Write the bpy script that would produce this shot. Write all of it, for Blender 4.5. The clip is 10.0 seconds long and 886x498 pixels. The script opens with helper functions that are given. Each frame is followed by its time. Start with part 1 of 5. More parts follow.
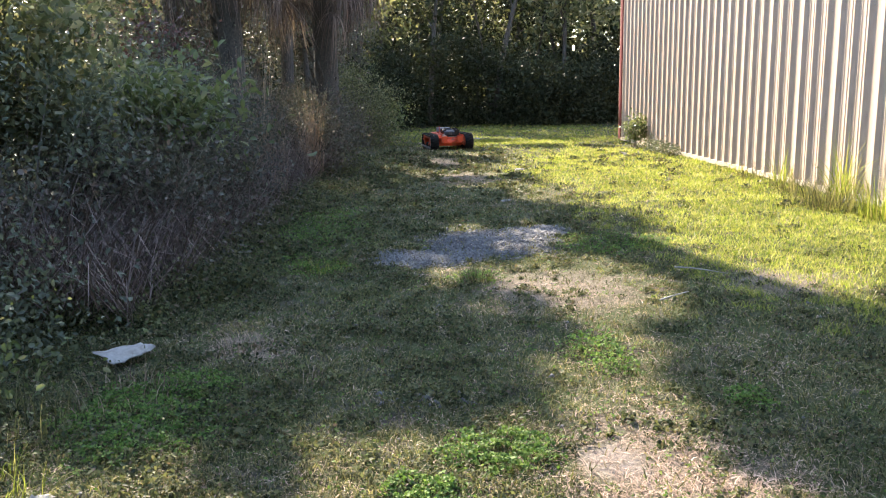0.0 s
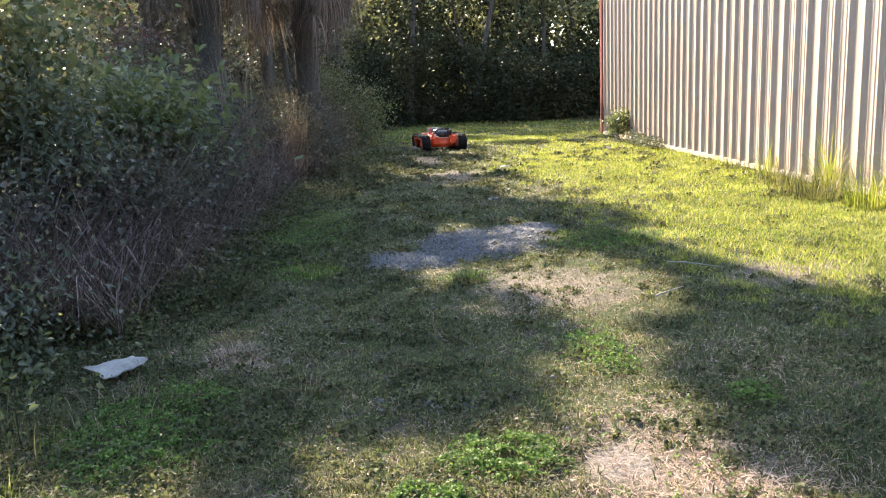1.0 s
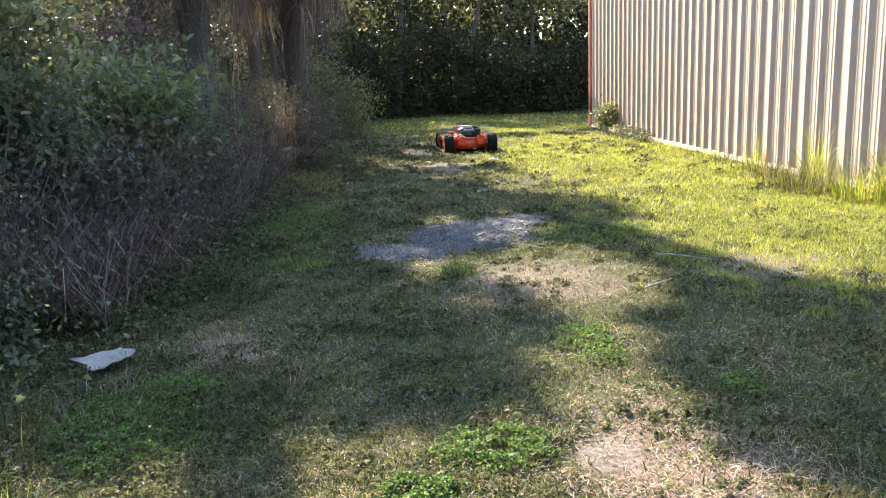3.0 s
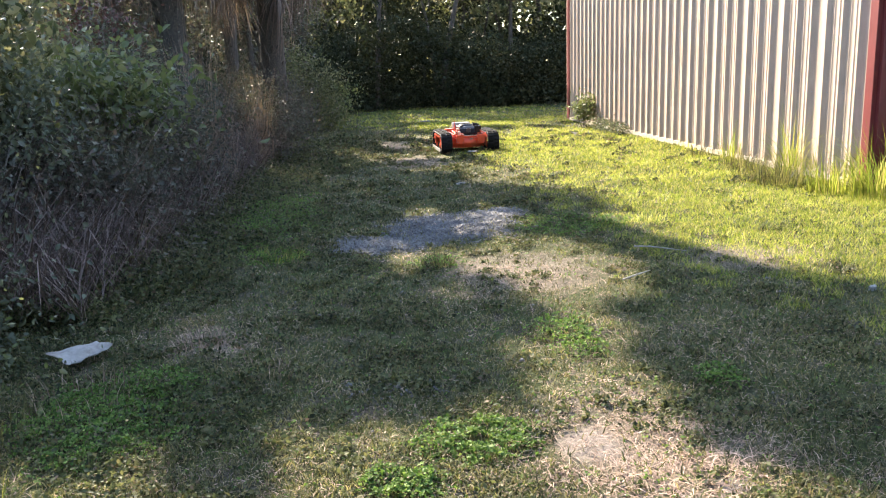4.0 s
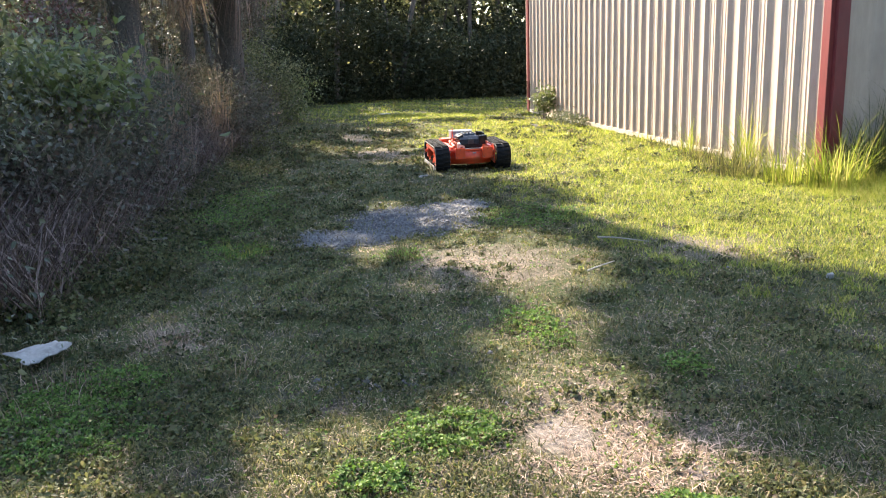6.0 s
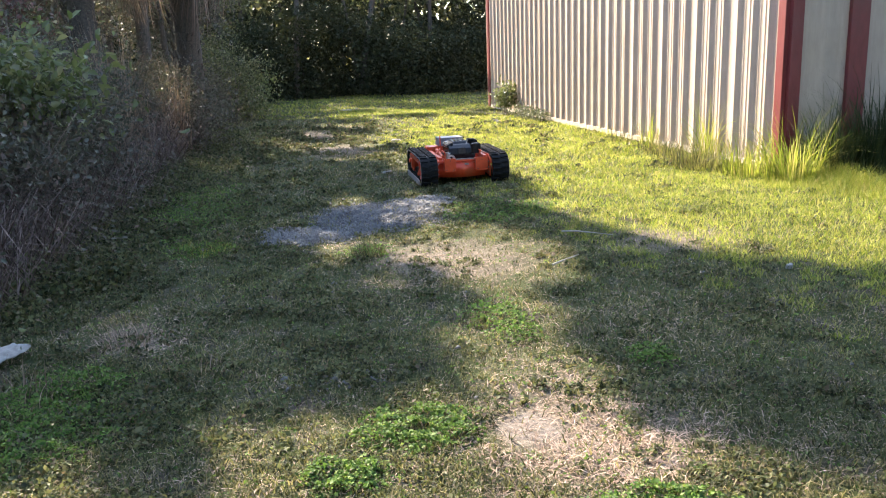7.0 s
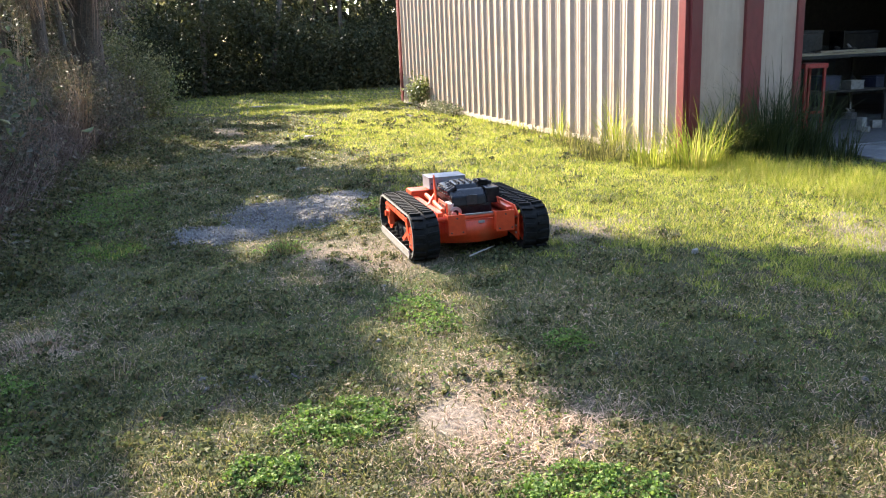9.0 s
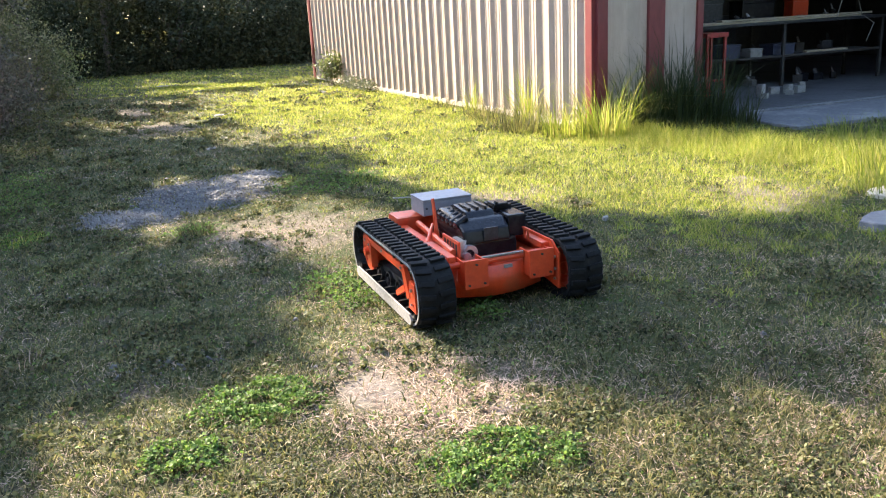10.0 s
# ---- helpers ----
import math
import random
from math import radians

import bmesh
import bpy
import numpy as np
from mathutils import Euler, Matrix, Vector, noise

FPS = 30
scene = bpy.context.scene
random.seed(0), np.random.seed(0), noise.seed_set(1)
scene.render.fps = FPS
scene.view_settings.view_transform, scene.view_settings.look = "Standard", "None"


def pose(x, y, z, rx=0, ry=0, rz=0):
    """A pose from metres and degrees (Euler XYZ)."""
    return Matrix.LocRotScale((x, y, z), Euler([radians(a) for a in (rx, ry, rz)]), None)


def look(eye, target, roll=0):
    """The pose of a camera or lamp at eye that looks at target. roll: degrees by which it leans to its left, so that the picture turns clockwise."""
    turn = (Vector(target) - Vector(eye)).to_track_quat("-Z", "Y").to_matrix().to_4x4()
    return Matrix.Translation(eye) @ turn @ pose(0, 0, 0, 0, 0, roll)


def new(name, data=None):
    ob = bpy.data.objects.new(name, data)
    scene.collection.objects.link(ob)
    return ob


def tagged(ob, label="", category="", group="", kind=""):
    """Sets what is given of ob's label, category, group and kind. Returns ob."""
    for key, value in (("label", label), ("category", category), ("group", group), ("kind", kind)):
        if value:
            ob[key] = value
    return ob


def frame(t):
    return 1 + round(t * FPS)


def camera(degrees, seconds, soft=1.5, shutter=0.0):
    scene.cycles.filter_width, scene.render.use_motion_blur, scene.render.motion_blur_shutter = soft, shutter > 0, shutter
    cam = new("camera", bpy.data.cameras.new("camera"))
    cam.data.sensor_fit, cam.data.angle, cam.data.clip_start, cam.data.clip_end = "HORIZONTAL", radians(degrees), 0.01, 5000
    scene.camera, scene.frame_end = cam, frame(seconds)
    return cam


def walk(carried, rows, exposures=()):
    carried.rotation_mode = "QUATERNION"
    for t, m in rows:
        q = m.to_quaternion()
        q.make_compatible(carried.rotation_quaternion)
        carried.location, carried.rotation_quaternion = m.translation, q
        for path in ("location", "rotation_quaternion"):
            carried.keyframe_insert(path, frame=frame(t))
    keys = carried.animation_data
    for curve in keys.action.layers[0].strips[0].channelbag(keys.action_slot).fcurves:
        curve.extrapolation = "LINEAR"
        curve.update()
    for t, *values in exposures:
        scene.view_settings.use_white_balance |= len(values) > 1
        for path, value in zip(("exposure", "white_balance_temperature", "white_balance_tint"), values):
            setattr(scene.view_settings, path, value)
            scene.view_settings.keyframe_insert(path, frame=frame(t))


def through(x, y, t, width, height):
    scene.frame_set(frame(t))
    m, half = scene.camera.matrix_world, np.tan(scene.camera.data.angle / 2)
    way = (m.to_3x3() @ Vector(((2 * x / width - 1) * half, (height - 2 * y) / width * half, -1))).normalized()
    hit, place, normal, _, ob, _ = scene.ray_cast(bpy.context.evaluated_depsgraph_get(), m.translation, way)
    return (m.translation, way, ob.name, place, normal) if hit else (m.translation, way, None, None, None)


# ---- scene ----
cam = camera(56.3, 10.0, soft=1.1)
PATH = [
    (0, (0.124, -0.143, 1.415), (0.117, 1.818, 1.022), -1.2),
    (0.5, (0.1, -0.091, 1.421), (0.101, 1.87, 1.024), -2.1),
    (1, (0.063, -0.085, 1.432), (0.096, 1.875, 1.032), -2.6),
    (1.5, (0.063, -0.08, 1.429), (0.087, 1.883, 1.047), -2.3),
    (2, (0.06, -0.073, 1.426), (0.089, 1.889, 1.039), -2.4),
    (2.5, (0.054, -0.075, 1.425), (0.094, 1.883, 1.021), -2.4),
    (4, (0.045, -0.072, 1.42), (0.158, 1.877, 0.983), -2.1),
    (4.5, (0.04, -0.063, 1.415), (0.168, 1.883, 0.969), -2.0),
    (5, (0.033, -0.066, 1.419), (0.176, 1.877, 0.967), -2.0),
    (5.5, (0.026, -0.061, 1.419), (0.196, 1.88, 0.966), -2.0),
    (7, (-0.006, -0.045, 1.415), (0.29, 1.876, 0.945), -2.2),
    (7.5, (-0.013, -0.041, 1.411), (0.331, 1.871, 0.938), -2.0),
    (8, (-0.015, -0.046, 1.411), (0.369, 1.858, 0.934), -2.2),
    (8.5, (-0.017, -0.06, 1.413), (0.408, 1.835, 0.935), -2.4),
    (9, (-0.015, -0.067, 1.407), (0.476, 1.81, 0.919), -2.4),
    (9.5, (0.0, -0.073, 1.405), (0.576, 1.772, 0.891), -2.8),
    (10, (0.012, -0.093, 1.401), (0.676, 1.711, 0.848), -3.1),
]
walk(cam, [(t, look(eye, target, roll)) for t, eye, target, roll in PATH], [(0, 2.45), (9.3, 2.47), (10, 2.62)])

# ---- world, sun ----
SUN_AZ, SUN_EL = radians(23), radians(32.5)          # the low sun stands ahead, left of the view
SUN_FROM = Vector((-math.sin(SUN_AZ) * math.cos(SUN_EL), math.cos(SUN_AZ) * math.cos(SUN_EL), math.sin(SUN_EL)))
world = bpy.data.worlds.new("world")
scene.world = world
world.use_nodes = True
wn = world.node_tree
sky = wn.nodes.new("ShaderNodeTexSky")
sky.sky_type = "NISHITA"
sky.sun_disc = False
sky.sun_elevation, sky.sun_rotation = SUN_EL, 2 * math.pi - SUN_AZ
background = wn.nodes["Background"]
background.inputs[1].default_value = 0.15
wn.links.new(sky.outputs[0], background.inputs[0])
sun_lamp = bpy.data.lights.new("sun", "SUN")
sun_lamp.energy, sun_lamp.angle, sun_lamp.color = 4.7, radians(0.6), (1.0, 0.865, 0.685)
sun = new("sun", sun_lamp)
sun.matrix_world = look(SUN_FROM * 60, (0, 0, 0))


# ---- materials ----
def node_mat(name):
    m = bpy.data.materials.new(name)
    m.use_nodes = True
    t = m.node_tree
    return m, t, t.nodes["Principled BSDF"]


def ramp(t, fac, stops):
    r = t.nodes.new("ShaderNodeValToRGB")
    while len(r.color_ramp.elements) < len(stops):
        r.color_ramp.elements.new(0.5)
    for e, (p, c) in zip(r.color_ramp.elements, stops):
        e.position, e.color = p, (*c, 1)
    t.links.new(fac, r.inputs[0])
    return r.outputs[0]


def tex(t, scale, detail=5, rough=0.6, stretch=(1, 1, 1)):
    co, mp, n = (t.nodes.new(k) for k in ("ShaderNodeTexCoord", "ShaderNodeMapping", "ShaderNodeTexNoise"))
    mp.inputs["Scale"].default_value = stretch
    n.inputs["Scale"].default_value, n.inputs["Detail"].default_value, n.inputs["Roughness"].default_value = scale, detail, rough
    t.links.new(co.outputs["Object"], mp.inputs[0])
    t.links.new(mp.outputs[0], n.inputs["Vector"])
    return n.outputs[0]


def mix(t, fac, a, b, blend="MIX"):
    n = t.nodes.new("ShaderNodeMix")
    n.data_type, n.blend_type = "RGBA", blend
    for sock, v in ((n.inputs[0], fac), (n.inputs[6], a), (n.inputs[7], b)):
        if isinstance(v, (int, float)):
            sock.default_value = v
        elif isinstance(v, tuple):
            sock.default_value = (*v, 1)
        else:
            t.links.new(v, sock)
    return n.outputs[2]


def bump(t, p, height, strength, dist=0.01):
    b = t.nodes.new("ShaderNodeBump")
    b.inputs["Strength"].default_value, b.inputs["Distance"].default_value = strength, dist
    t.links.new(height, b.inputs["Height"])
    t.links.new(b.outputs[0], p.inputs["Normal"])


def surface(name, dark, light, scale=8.0, rough=0.6, metal=0.0, bumpy=0.2, stretch=(1, 1, 1), dirt=None, dirt_scale=2.0, spec=0.5):
    """Two-scale colour: grain from dark to light, and larger stains of dirt."""
    m, t, p = node_mat(name)
    g = tex(t, scale * 6, 6, 0.65, stretch)
    c = ramp(t, g, ((0.32, dark), (0.68, light)))
    if dirt:
        d = tex(t, dirt_scale, 5, 0.7)
        f = ramp(t, d, ((0.5, (0, 0, 0)), (0.68, (1, 1, 1))))
        c = mix(t, f, c, dirt)
    t.links.new(c, p.inputs["Base Color"])
    p.inputs["Roughness"].default_value, p.inputs["Metallic"].default_value = rough, metal
    p.inputs["Specular IOR Level"].default_value = spec
    if bumpy:
        bump(t, p, g, bumpy, 0.004)
    return m


def foliage(name, colours, through=0.45, rough=0.45, gloss=0.12):
    """Leaves or blades: colour by blade, light that passes through, some sheen."""
    m, t, p = node_mat(name)
    geo = t.nodes.new("ShaderNodeNewGeometry")
    n = len(colours)
    c = ramp(t, geo.outputs["Random Per Island"], [(i / max(1, n - 1), col) for i, col in enumerate(colours)])
    large = tex(t, 1.3, 3, 0.6)
    shade = ramp(t, large, ((0.32, (0.66, 0.585, 0.61)), (0.68, (1.19, 1.025, 1.03))))
    c = mix(t, 1.0, c, shade, "MULTIPLY")
    p.inputs["Roughness"].default_value = rough
    p.inputs["Specular IOR Level"].default_value = gloss * 2
    t.links.new(c, p.inputs["Base Color"])
    tr = t.nodes.new("ShaderNodeBsdfTranslucent")
    warm = mix(t, 1.0, c, (1.02, 1.05, 0.76), "MULTIPLY")
    t.links.new(warm, tr.inputs[0])
    ms = t.nodes.new("ShaderNodeMixShader")
    ms.inputs[0].default_value = through
    t.links.new(p.outputs[0], ms.inputs[1])
    t.links.new(tr.outputs[0], ms.inputs[2])
    t.links.new(ms.outputs[0], t.nodes["Material Output"].inputs[0])
    return m


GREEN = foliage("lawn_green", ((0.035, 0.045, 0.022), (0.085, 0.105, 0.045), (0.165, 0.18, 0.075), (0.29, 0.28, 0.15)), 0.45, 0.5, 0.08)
# fresher grass green, brightened further so that the colour carries sunlight
SUNNY_LUSH = foliage("sunny_lush_grass", ((0.11, 0.18, 0.03), (0.21, 0.295, 0.045), (0.34, 0.405, 0.085), (0.48, 0.46, 0.2)), 0.55)
STRAW = foliage("dry_straw", ((0.1, 0.08, 0.06), (0.26, 0.205, 0.155), (0.5, 0.42, 0.33), (0.55, 0.47, 0.36), (0.17, 0.14, 0.1)), 0.2, 0.65, 0.05)
CLOVER = foliage("clover", ((0.05, 0.11, 0.03), (0.095, 0.195, 0.045), (0.155, 0.28, 0.07), (0.23, 0.35, 0.1)), 0.4, 0.55, 0.06)
WEED = foliage("weed_leaf", ((0.03, 0.042, 0.024), (0.065, 0.09, 0.042), (0.12, 0.15, 0.07), (0.17, 0.2, 0.09), (0.17, 0.14, 0.1)), 0.35, 0.55, 0.06)
LEAF = foliage("bush_leaf", ((0.085, 0.11, 0.075), (0.115, 0.15, 0.095), (0.15, 0.185, 0.125), (0.2, 0.225, 0.15)), 0.35, 0.45, 0.14)
LEAF_DARK = foliage("shade_leaf", ((0.075, 0.085, 0.068), (0.105, 0.12, 0.09), (0.14, 0.155, 0.115), (0.17, 0.14, 0.12)), 0.3, 0.5, 0.12)
LEAF_LIGHT = foliage("light_leaf", ((0.09, 0.13, 0.05), (0.13, 0.18, 0.07), (0.18, 0.23, 0.1), (0.23, 0.26, 0.14)), 0.45, 0.42, 0.18)
LEAF_RED = foliage("red_leaf", ((0.13, 0.07, 0.062), (0.15, 0.085, 0.075), (0.12, 0.09, 0.07), (0.1, 0.105, 0.07)), 0.15)
# woods leaves in two tones: shade painted dark, sunlight painted pale
WOODS_SHADE_LEAF = foliage("woods_shade_leaf", ((0.018, 0.026, 0.013), (0.032, 0.045, 0.02), (0.045, 0.058, 0.03), (0.07, 0.085, 0.045)), 0.18, 0.6, 0.06)
SUN_TINTED_LEAF = foliage("sun_tinted_leaf", ((0.06, 0.085, 0.04), (0.12, 0.15, 0.07), (0.2, 0.225, 0.12), (0.3, 0.31, 0.19)), 0.45)
DRY_PLUME = foliage("dry_plume", ((0.24, 0.19, 0.14), (0.34, 0.28, 0.21), (0.42, 0.36, 0.28), (0.28, 0.21, 0.15)), 0.3, 0.6)
DEAD_FROND = foliage("dead_frond", ((0.12, 0.1, 0.085), (0.2, 0.17, 0.145), (0.32, 0.275, 0.235), (0.08, 0.07, 0.06)), 0.2, 0.6, 0.06)
DEAD_VINE = foliage("dead_vine", ((0.05, 0.04, 0.035), (0.1, 0.08, 0.066), (0.17, 0.14, 0.115), (0.26, 0.225, 0.19)), 0.1, 0.7, 0.05)
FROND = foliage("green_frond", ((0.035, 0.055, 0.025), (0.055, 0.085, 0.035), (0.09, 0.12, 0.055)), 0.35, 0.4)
BARK = surface("bark", (0.04, 0.034, 0.028), (0.12, 0.1, 0.085), 5, 0.9, 0, 0.8, (1, 1, 0.25))
PALM_BARK = surface("palm_trunk", (0.035, 0.03, 0.025), (0.1, 0.085, 0.07), 6, 0.95, 0, 0.8)
TWIG = surface("twig", (0.09, 0.075, 0.06), (0.2, 0.17, 0.145), 8, 0.85, 0, 0.3)
PALE_TWIG = surface("pale_twig", (0.2, 0.185, 0.165), (0.36, 0.335, 0.3), 8, 0.8, 0, 0.3)
TAN = surface("tan_steel", (0.415, 0.318, 0.25), (0.49, 0.381, 0.305), 3, 0.5, 0, 0.04, (1, 1, 0.2), (0.4, 0.31, 0.24), 0.9, spec=0.3)
RED_TRIM = surface("red_trim", (0.145, 0.025, 0.027), (0.195, 0.035, 0.036), 3, 0.45, 0, 0.05, (1, 1, 0.3), (0.15, 0.04, 0.038), 1.5)
CONCRETE = surface("concrete", (0.11, 0.107, 0.11), (0.175, 0.17, 0.174), 4, 0.85, 0, 0.3, dirt=(0.24, 0.23, 0.22), dirt_scale=1.5)
SANDSTONE = surface("sandy_concrete", (0.42, 0.35, 0.26), (0.58, 0.49, 0.37), 6, 0.95, 0, 0.6)
STONE = surface("gravel_stone", (0.058, 0.055, 0.055), (0.2, 0.192, 0.192), 9, 0.85, 0, 0.5)
ORANGE = surface("orange_paint", (0.56, 0.052, 0.014), (0.68, 0.075, 0.02), 5, 0.42, 0, 0.06, dirt=(0.46, 0.08, 0.03), dirt_scale=7)
RUBBER = surface("track_rubber", (0.006, 0.006, 0.007), (0.014, 0.014, 0.014), 10, 0.7, 0, 0.5, dirt=(0.024, 0.023, 0.021), dirt_scale=9, spec=0.16)
DUSTY = surface("dusty_rubber_edge", (0.15, 0.142, 0.133), (0.28, 0.265, 0.25), 10, 0.9, 0, 0.4)
BLACK = surface("black_plastic", (0.006, 0.006, 0.009), (0.012, 0.012, 0.016), 10, 0.26, 0, 0.06, dirt=(0.02, 0.02, 0.021), dirt_scale=12, spec=0.22)
SILVER = surface("cast_aluminium", (0.4, 0.4, 0.41), (0.62, 0.62, 0.63), 12, 0.38, 0.8, 0.2)
STEEL = surface("worn_steel", (0.2, 0.19, 0.18), (0.42, 0.4, 0.38), 12, 0.45, 0.7, 0.2)
GREY_BOX = surface("grey_enclosure", (0.2, 0.195, 0.21), (0.27, 0.265, 0.28), 5, 0.5, 0, 0.05, dirt=(0.25, 0.235, 0.22), dirt_scale=8)
WHITE_SCRAP = surface("weathered_white_plastic", (0.2, 0.19, 0.175), (0.31, 0.298, 0.275), 5, 0.75, 0, 0.4, dirt=(0.14, 0.128, 0.112), dirt_scale=9)
WOOD = surface("board_wood", (0.34, 0.26, 0.17), (0.5, 0.41, 0.29), 4, 0.7, 0, 0.2, (0.15, 1, 1))
DARK_STEEL = surface("dark_painted_steel", (0.02, 0.02, 0.022), (0.05, 0.05, 0.054), 6, 0.5, 0.3, 0.1)
# stained concrete, its base darkened to imitate the shade indoors
DIM_FLOOR = surface("dim_concrete", (0.07, 0.068, 0.07), (0.12, 0.117, 0.12), 4, 0.8, 0, 0.2, dirt=(0.05, 0.048, 0.047), dirt_scale=1.2)
# near-black colour that paints the workshop's gloom onto inner surfaces
DIM_INTERIOR = surface("dim_interior", (0.03, 0.026, 0.023), (0.06, 0.05, 0.044), 2, 0.8, 0, 0.1)
BLUE_CLOTH = surface("blue_case", (0.022, 0.026, 0.05), (0.045, 0.05, 0.085), 6, 0.6, 0, 0.1)


# ---- the ground's zones ----
# (x, y, radius in x, radius in y): zones of gravel, bare sand, lush grass, clover
GRAVEL_ZONES = ((0.55, 7.25, 0.62, 0.75), (-0.02, 6.55, 0.5, 0.36), (0.98, 7.75, 0.3, 0.3))
SAND_ZONES = ((0.74, 2.8, 0.14, 0.2), (1.16, 2.42, 0.1, 0.06), (4.05, 4.35, 0.15, 0.25), (4.3, 4.75, 0.13, 0.22), (4.5, 5.1, 0.16, 0.2))
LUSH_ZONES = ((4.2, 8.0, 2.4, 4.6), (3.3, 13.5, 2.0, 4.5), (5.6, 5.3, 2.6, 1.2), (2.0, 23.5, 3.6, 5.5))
CLOVER_ZONES = ((0.3, 2.92, 0.24, 0.22), (0.93, 4.1, 0.2, 0.36), (1.0, 2.1, 0.28, 0.16), (0.02, 2.55, 0.16, 0.12), (-0.9, 6.3, 0.3, 0.3),
                (0.36, 5.75, 0.22, 0.22), (1.45, 3.35, 0.12, 0.15), (1.6, 7.0, 0.6, 0.5), (-1.2, 3.3, 0.4, 0.5), (-1.2, 8, 0.6, 1.5))
STRAW_ZONES = ((0.9, 5.5, 0.7, 0.7), (0.95, 2.8, 0.42, 0.7), (0.4, 12.5, 0.6, 1.1), (-0.95, 4.25, 0.28, 0.3), (4.3, 4.7, 0.5, 0.6), (2.6, 5.6, 0.6, 0.5), (0.1, 15, 0.7, 0.8))


def zone(xs, ys, zones, seed):
    """How far points lie inside ragged patches: 0 outside, 1 well inside."""
    rag = 0.5 * np.sin(xs * 7.3 + seed + 1.7 * np.sin(ys * 5.1)) * np.sin(ys * 6.7 + 1.3 * np.sin(xs * 4.3 + seed)) + 0.4 * np.sin(xs * 19 + 2 * np.sin(ys * 13)) * np.sin(ys * 17 + seed)
    best = np.zeros(len(xs))
    for cx, cy, rx, ry in zones:
        d = np.sqrt(((xs - cx) / rx) ** 2 + ((ys - cy) / ry) ** 2) + 0.42 * rag
        best = np.maximum(best, np.clip((1.15 - d) / 0.5, 0, 1))
    return best


def ground_height(x, y):
    x, y = np.asarray(x, float), np.asarray(y, float)
    return 0.012 * np.sin(x * 1.9 + 0.7) * np.sin(y * 1.3) + 0.006 * np.sin(x * 5.1 + y * 3.3) - 0.012 \
        + 0.010 * np.sin(x * 11.3 + 1.8 * np.sin(y * 5.7)) * np.sin(y * 12.7 + 2.1 * np.sin(x * 6.1))


def ground_mat():
    m, t, p = node_mat("lawn_soil")
    co = t.nodes.new("ShaderNodeTexCoord")
    fine, mid, big = tex(t, 55, 6, 0.7), tex(t, 6, 5, 0.65), tex(t, 0.9, 4, 0.6)
    soil = ramp(t, fine, ((0.3, (0.03, 0.025, 0.021)), (0.5, (0.075, 0.062, 0.05)), (0.72, (0.22, 0.18, 0.145))))
    green = ramp(t, fine, ((0.3, (0.02, 0.026, 0.011)), (0.7, (0.09, 0.105, 0.038))))
    c = mix(t, ramp(t, mid, ((0.36, (0, 0, 0)), (0.52, (1, 1, 1)))), soil, green)
    c = mix(t, ramp(t, big, ((0.4, (0, 0, 0)), (0.65, (0.6, 0.6, 0.6)))), c, green)

    def masked(col, zones, base, soft=0.35):
        for cx, cy, rx, ry in zones:
            mp, ln, sm = (t.nodes.new(k) for k in ("ShaderNodeMapping", "ShaderNodeVectorMath", "ShaderNodeMath"))
            mp.inputs["Location"].default_value = (-cx / rx, -cy / ry, 0)
            mp.inputs["Scale"].default_value = (1 / rx, 1 / ry, 0)
            t.links.new(co.outputs["Object"], mp.inputs[0])
            ln.operation, sm.operation = "LENGTH", "ADD"
            t.links.new(mp.outputs[0], ln.inputs[0])
            t.links.new(ln.outputs["Value"], sm.inputs[0])
            t.links.new(mid, sm.inputs[1])
            base = mix(t, fall(sm.outputs[0], soft), base, col)
        return base

    def fall(v, soft):
        r = t.nodes.new("ShaderNodeMapRange")
        r.inputs["From Min"].default_value, r.inputs["From Max"].default_value = 1.55, 1.55 - soft
        t.links.new(v, r.inputs["Value"])
        return r.outputs[0]

    grey = ramp(t, fine, ((0.3, (0.04, 0.039, 0.041)), (0.5, (0.085, 0.082, 0.087)), (0.7, (0.19, 0.183, 0.19))))
    sand = ramp(t, fine, ((0.3, (0.12, 0.098, 0.08)), (0.55, (0.21, 0.174, 0.146)), (0.75, (0.31, 0.264, 0.226))))
    straw = ramp(t, fine, ((0.3, (0.07, 0.056, 0.044)), (0.55, (0.18, 0.148, 0.11)), (0.75, (0.38, 0.315, 0.24))))
    c = masked(straw, STRAW_ZONES, c, 0.7)
    c = masked(grey, GRAVEL_ZONES, c)
    c = masked(sand, SAND_ZONES, c, 0.5)
    t.links.new(c, p.inputs["Base Color"])
    p.inputs["Roughness"].default_value = 0.95
    p.inputs["Specular IOR Level"].default_value = 0.1
    bump(t, p, fine, 0.8, 0.02)
    return m


# ---- mesh helpers ----
def mesh_of(name, verts, faces, mat, smooth=False):
    """A mesh from arrays of places and of corners (triangles or quads)."""
    me = bpy.data.meshes.new(name)
    verts, faces = np.asarray(verts, np.float32), np.asarray(faces, np.int32)
    k = faces.shape[1]
    me.vertices.add(len(verts)), me.loops.add(faces.size), me.polygons.add(len(faces))
    me.vertices.foreach_set("co", verts.ravel())
    me.loops.foreach_set("vertex_index", faces.ravel())
    me.polygons.foreach_set("loop_start", np.arange(0, faces.size, k, dtype=np.int32))
    me.materials.append(mat)
    me.update(calc_edges=True)
    if smooth:
        me.polygons.foreach_set("use_smooth", np.ones(len(faces), bool))
    return me


